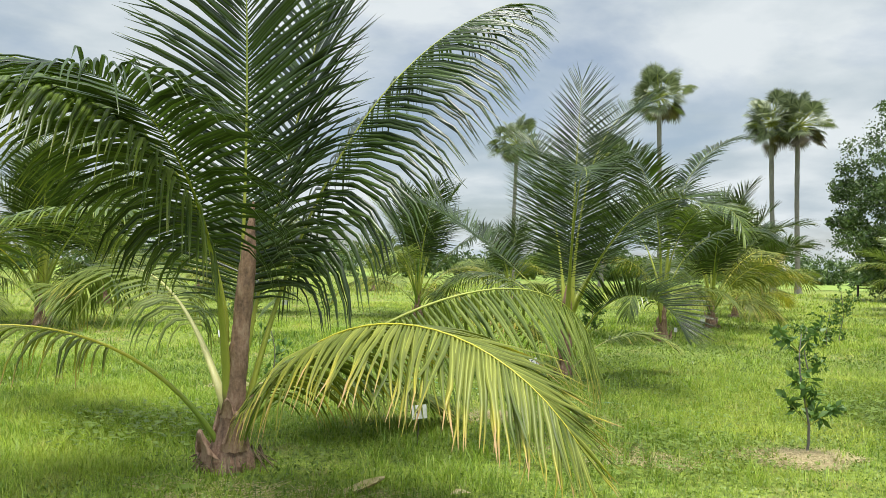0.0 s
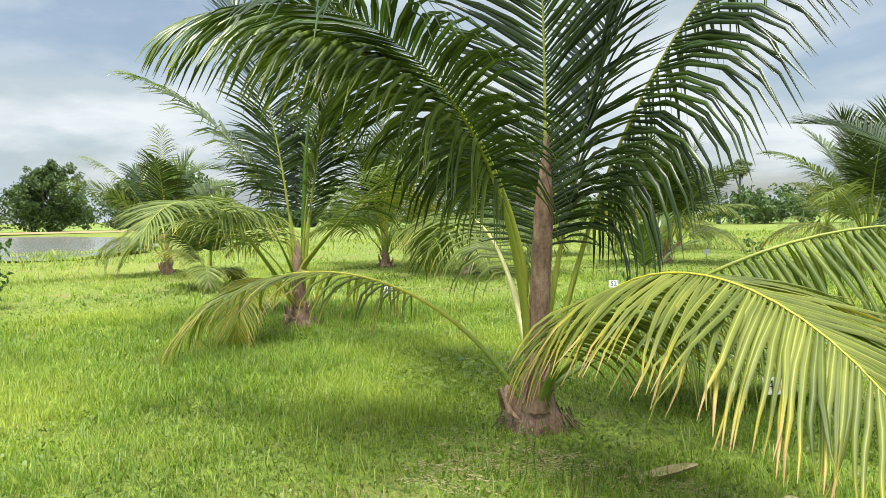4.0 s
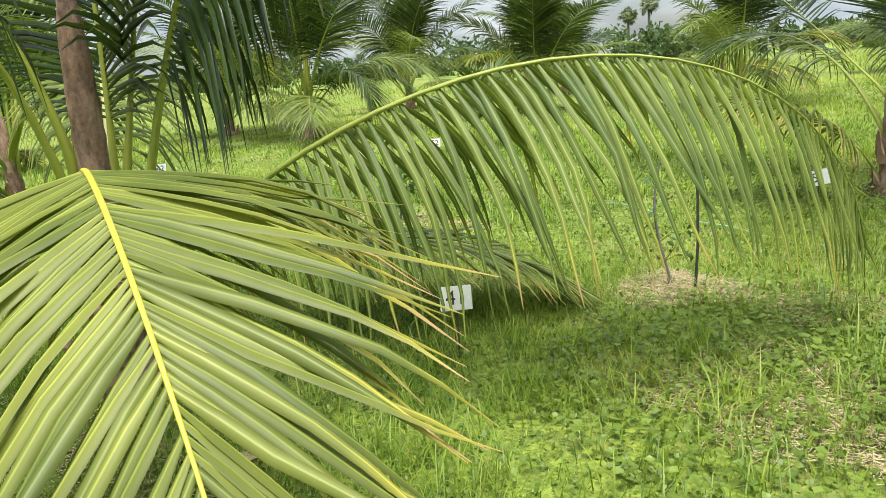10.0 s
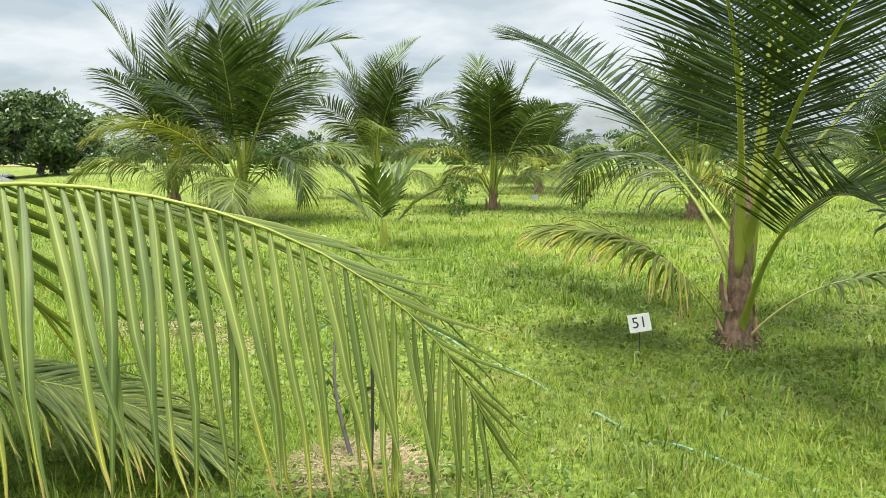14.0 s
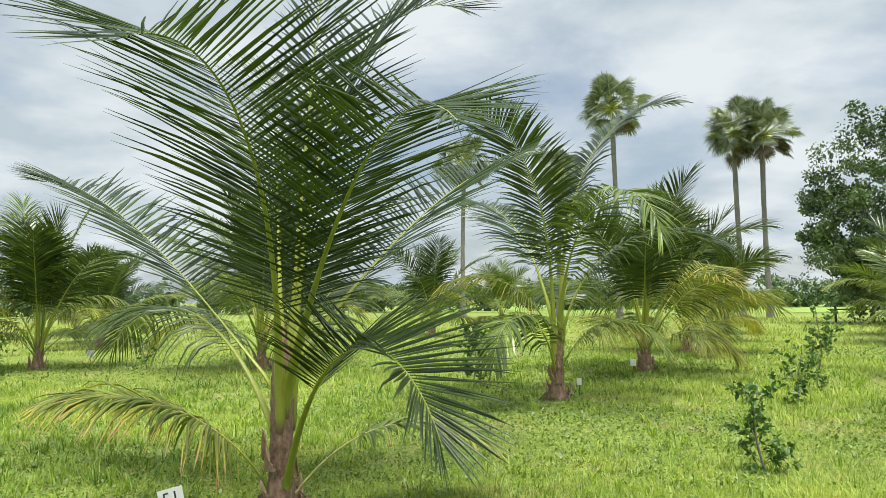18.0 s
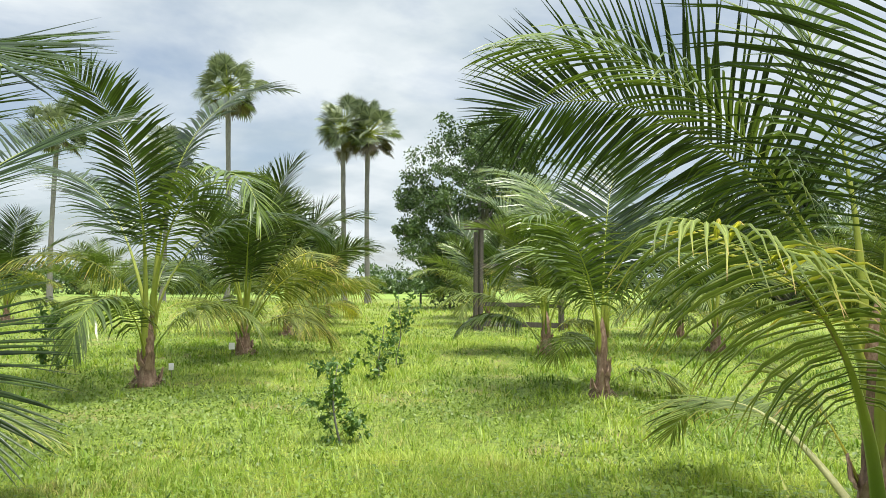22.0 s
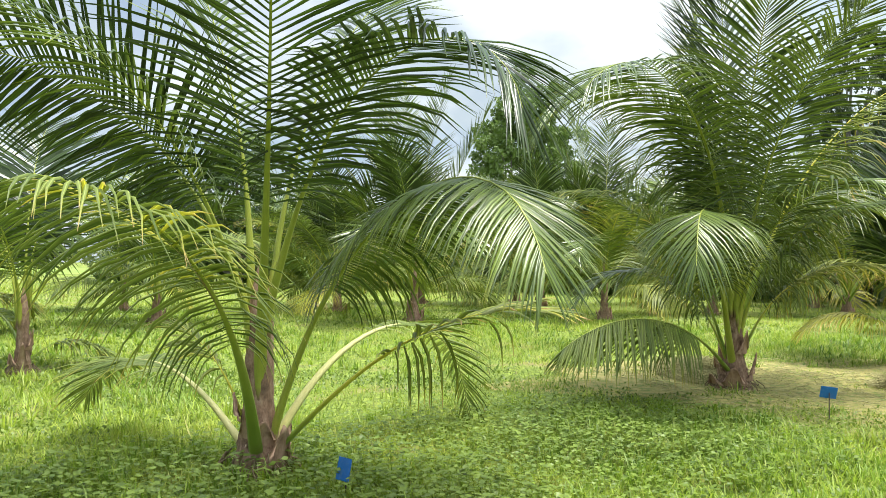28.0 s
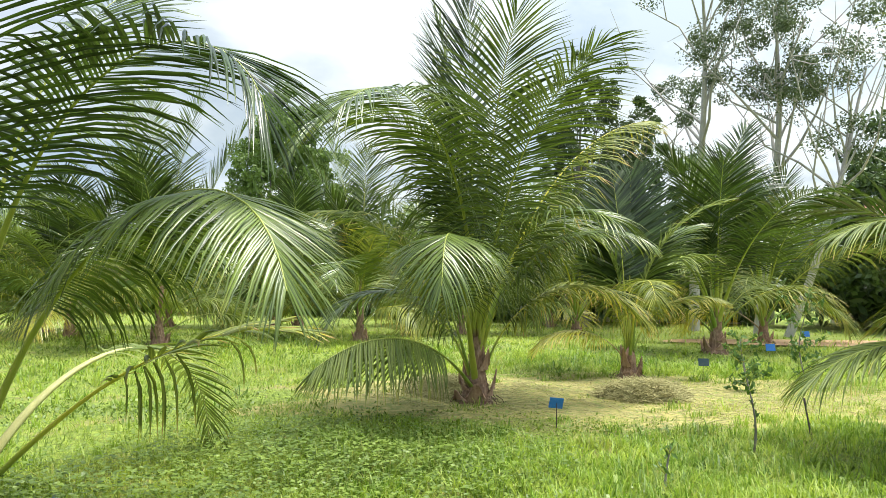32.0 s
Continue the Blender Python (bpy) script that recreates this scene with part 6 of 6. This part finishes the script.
def weed_patch(x, y, r, number, size, seed, label, rise=1.0):
    """Low broad-leaved weeds: small tilted leaves on short stems."""
    rng = np.random.default_rng(seed)
    px, py = spread_points(number, rng, x, y, r, 0.6)
    n = number
    c = np.stack([px, py, ground_zs(px, py) + rng.uniform(0.3, 1.6, n) * size * rise], 1)
    a = rng.uniform(0, 2 * np.pi, n)
    l = size * rng.uniform(0.6, 1.4, n)
    d = np.stack([np.cos(a), np.sin(a), rng.uniform(-0.25, 0.35, n)], 1) * l[:, None]
    s = np.stack([-np.sin(a), np.cos(a), rng.normal(0, 0.2, n)], 1) * (l * 0.42)[:, None]
    st = s * 0.06
    foot = np.stack([px, py, ground_zs(px, py) - 0.01], 1)
    v = np.stack([c, c + d * 0.5 - s, c + d, c + d * 0.5 + s, foot, c + st], 1)
    k = np.arange(n)[:, None] * 6
    f = np.concatenate([k + np.array((0, 1, 2)), k + np.array((0, 2, 3)), k + np.array((4, 5, 0))])
    ob = new("weeds", mesh_data("weeds", v.reshape(-1, 3), f, WEED_LEAF, smooth=False))
    return tagged(ob, label, "weeds", kind="stuff")


weed_patch(6.0, 7.2, 1.9, 6500, 0.045, 1, "low broad-leaved weeds at the foot of a palm", 2.2)
weed_patch(1.5, 6.6, 1.3, 3200, 0.035, 2, "creeping broad-leaved weeds in the grass", 1.9)
weed_patch(-1.0, 2.7, 0.5, 160, 0.06, 3, "pale broad-leaved weeds in the grass")
weed_patch(0.2, 3.9, 0.7, 260, 0.05, 4, "low weeds under the drooping frond")
weed_patch(4.5, 8.5, 2.2, 7000, 0.03, 5, "creeping broad-leaved weeds in the meadow", 2.0)
weed_patch(2.0, 10.4, 1.5, 1500, 0.035, 9, "low leafy weeds under a palm", 2.0)
weed_patch(9.0, 5.4, 1.5, 3200, 0.035, 10, "low leafy weeds in tall grass", 2.4)
weed_patch(8.4, 6.2, 1.7, 6500, 0.036, 14, "leafy green weeds between the palms", 2.6)
weed_patch(5.2, 6.4, 1.2, 3500, 0.032, 15, "creeping leafy weeds in the meadow", 2.4)
# coconut seedling
p = thing("coconut_seedling", -3.7, 14.4, "small coconut seedling with a fan of bright green leaves", "palm seedling")
for az, e0, ln in ((200, 62, 1.0), (20, 60, 1.1), (290, 78, 1.2), (110, 80, 1.2), (60, 84, 1.3)):
    frond(p, az, 0.12, ln, e0, 40, 1.5, 0, "mid", 20, 0.40, 0.30, 0.3, 0.045, 8, fold=False, segs=3, r0=0.02, stout=0.5, sweep=26)
v, q, u = tube(np.array([(0, 0, -0.05), (0, 0, 0.2), (0, 0, 0.42)]), [0.07, 0.06, 0.03], 9)
part("stem", mesh_data("stem", v, q, STALK_GREEN, u), p)

# dry flower sheath fallen in the grass
m, w = 14, 9
s = np.linspace(0, 1, m)
half = 0.075 * np.sin(np.pi * np.clip(s * 0.92 + 0.06, 0, 1)) ** 0.7 + 0.004
a = np.linspace(-1.25, 1.25, w)
rows = 0.55 * np.stack([np.broadcast_to((s * 0.62 - 0.31)[:, None], (m, w)), half[:, None] * np.sin(a)[None], 0.07 + half[:, None] * (1 - np.cos(a))[None] * 0.9 + 0.10 * (s[:, None] - 0.5) ** 2 + 0.0 * a[None]], -1)
shell = np.concatenate([rows, rows * (1, 0.93, 1) + (0, 0, 0.006)])
f0 = strip_faces(1, m, w)
ob = new("flower_sheath", mesh_data("flower_sheath", shell.reshape(-1, 3), np.concatenate([f0, f0[:, ::-1] + m * w]), STRAW))
ob.matrix_world = pose(-0.5, 5.17, ground_z(-0.5, 5.17) - 0.01, 14, -12, 35)
tagged(ob, "dry brown boat-shaped flower sheath lying in the grass", "dry sheath")

# low fronds of the palm beside the mown strip
p = coconut_palm(9.4, -0.35, "coconut palm with pale low fronds reaching over tall grass", 0.9, 0.17, 0.07, 53)
random_fronds(p, 53, 11, 0.95, 0.3, 0.9, 0.4, 0, 100)
frond(p, 103, 0.2, 2.9, 44, 80, 1.4, 0, "pale", 80, 0.7, 0.24, 1.5, 0.03, 6, lift=0.7)
frond(p, 98, 0.8, 2.7, 60, 88, 1.5, 0, "pale", 84, 0.75, 0.22, 1.3, 0.03, 8)
frond(p, 112, 1.0, 3.2, 80, 62, 1.6, 0, "mid", 84, 0.8, 0.2, 0.9, 0.03, 10)

# garden hose
hp = [(-0.6, 10.2), (0.1, 9.75), (0.68, 9.4), (1.23, 8.98), (1.55, 8.77), (1.89, 8.54), (2.5, 8.3), (3.2, 7.9)]
hs = np.linspace(0, len(hp) - 1, 60)
hx = np.interp(hs, range(len(hp)), [q[0] for q in hp]) + 0.02 * np.sin(hs * 3)
hy = np.interp(hs, range(len(hp)), [q[1] for q in hp]) + 0.02 * np.cos(hs * 2.3)
v, q, u = tube(np.stack([hx, hy, ground_zs(hx, hy) + 0.006 + 0.014 * np.sin(hs * 4.1)], 1), 0.008, 8)
tagged(new("garden_hose", mesh_data("garden_hose", v, q, HOSE, u)), "pale green hose half hidden in the grass", "hose")

# fallen leaves


def fallen_leaf(x, y, turn, size, mat, label):
    n = 9
    t = np.linspace(0, 1, n)
    wd = size * 0.28 * np.sin(np.pi * t ** 0.8) + 0.001
    c = np.stack([size * (t - 0.5), 0 * t, 0.03 + 0.05 * size * np.sin(np.pi * t)], 1)
    v = np.stack([c + np.stack([0 * t, -wd, wd * 0.3], 1), c, c + np.stack([0 * t, wd, wd * 0.35], 1)], 1)
    ob = new("fallen_leaf", mesh_data("fallen_leaf", v.reshape(-1, 3), strip_faces(1, n, 3), mat))
    ob.matrix_world = pose(x, y, ground_z(x, y), 3, -4, turn)
    tagged(ob, label, "leaf", "fallen leaves")


fallen_leaf(-1.63, 4.99, 30, 0.16, WEED_LEAF, "pale green leaf fallen on the grass")
fallen_leaf(-2.21, 3.55, 75, 0.10, STRAW, "dry tan leaf fallen on the grass")
fallen_leaf(-1.2, 4.55, 140, 0.12, WEED_LEAF, "yellow-green leaf fallen on the grass")
fallen_leaf(0.15, 5.0, 10, 0.14, STRAW, "dry tan leaf fallen on the grass")

# stakes
for x, y, h, tilt, label in ((0.7, 7.62, 0.62, 1, "thin stake with a red tip in a ring of straw"), (9.97, 1.72, 0.34, 20, "slanting dark stake in the mown strip"), (-12.3, 30.0, 0.7, 0, "thin dark stake before the palms")):
    st = thing("stake", x, y, label, "stake")
    v, q, u = tube(np.array([(0, 0, -0.1), (0.01, 0, h * 0.5), (0.0, 0.01, h)]), [0.009, 0.008, 0.008], 7)
    sh = part("shaft", mesh_data("shaft", v, q, STAKE, u), st)
    sh.matrix_local = pose(0, 0, 0, 0, tilt, 0)
    v, q, u = tube(np.array([(0, 0.01, h - 0.002), (0, 0.01, h + 0.05), (0, 0.01, h + 0.056)]), [0.010, 0.010, 0.003], 7)
    cap = part("tip", mesh_data("tip", v, q, PINK_ROOF if "red" in label else STAKE, u), st)
    cap.matrix_local = pose(0, 0, 0, 0, tilt, 0)

# house behind the trees
hs = thing("house", 37.5, -6.0, "pale plastered house half hidden by trees", "house")
for name, sx, sy, sz, x, y, z, mat in (("wall", 0.2, 9.0, 2.8, 0, 2.0, 1.4, CORAL_WALL), ("wall", 5.0, 0.2, 2.8, 2.6, 6.4, 1.4, CORAL_WALL), ("wall", 5.0, 0.2, 2.8, 2.6, -2.4, 1.4, CORAL_WALL), ("wall", 0.2, 9.0, 2.8, 5.2, 2.0, 1.4, CORAL_WALL)):
    part(name, box_mesh(name, (sx, sy, sz), mat, 0.02), hs).location = (x, y, z)
rf = part("roof", box_mesh("roof", (4.0, 10.0, 0.12), OLD_TIMBER, 0.03), hs)
rf.matrix_local = pose(0.8, 2.0, 3.35, 0, -22, 0)
rf = part("roof", box_mesh("roof", (4.0, 10.0, 0.12), OLD_TIMBER, 0.03), hs)
rf.matrix_local = pose(4.4, 2.0, 3.35, 0, 22, 0)
for y in (0.2, 2.8, 5.2):
    wn = part("window", box_mesh("window", (0.1, 1.1, 1.2), BLACK_PAINT, 0.01), hs)
    wn.location = (-0.08, y, 1.5)
    part("frame", box_mesh("frame", (0.06, 1.25, 0.07), WHITE_BOARD, 0.01), wn).location = (-0.04, 0, 0.62)
hs = thing("house", 34.5, -14.9, "house with a faded red roof among dark trees", "house")
for name, sx, sy, sz, x, y, z, mat in (("wall", 0.2, 6.0, 3.6, 0, 0, 1.8, CORAL_WALL), ("wall", 5.0, 0.2, 3.6, 2.6, 2.9, 1.8, CORAL_WALL), ("wall", 5.0, 0.2, 3.6, 2.6, -2.9, 1.8, CORAL_WALL)):
    part(name, box_mesh(name, (sx, sy, sz), mat, 0.02), hs).location = (x, y, z)
rf = part("roof", box_mesh("roof", (4.4, 7.0, 0.12), PINK_ROOF, 0.03), hs)
rf.matrix_local = pose(0.9, 0, 4.4, 0, -25, 0)
rf = part("roof", box_mesh("roof", (4.4, 7.0, 0.12), PINK_ROOF, 0.03), hs)
rf.matrix_local = pose(4.8, 0, 4.4, 0, 25, 0)
weed_patch(-2.5, 6.6, 0.9, 650, 0.05, 8, "lush low weeds behind the palm", 2.4)
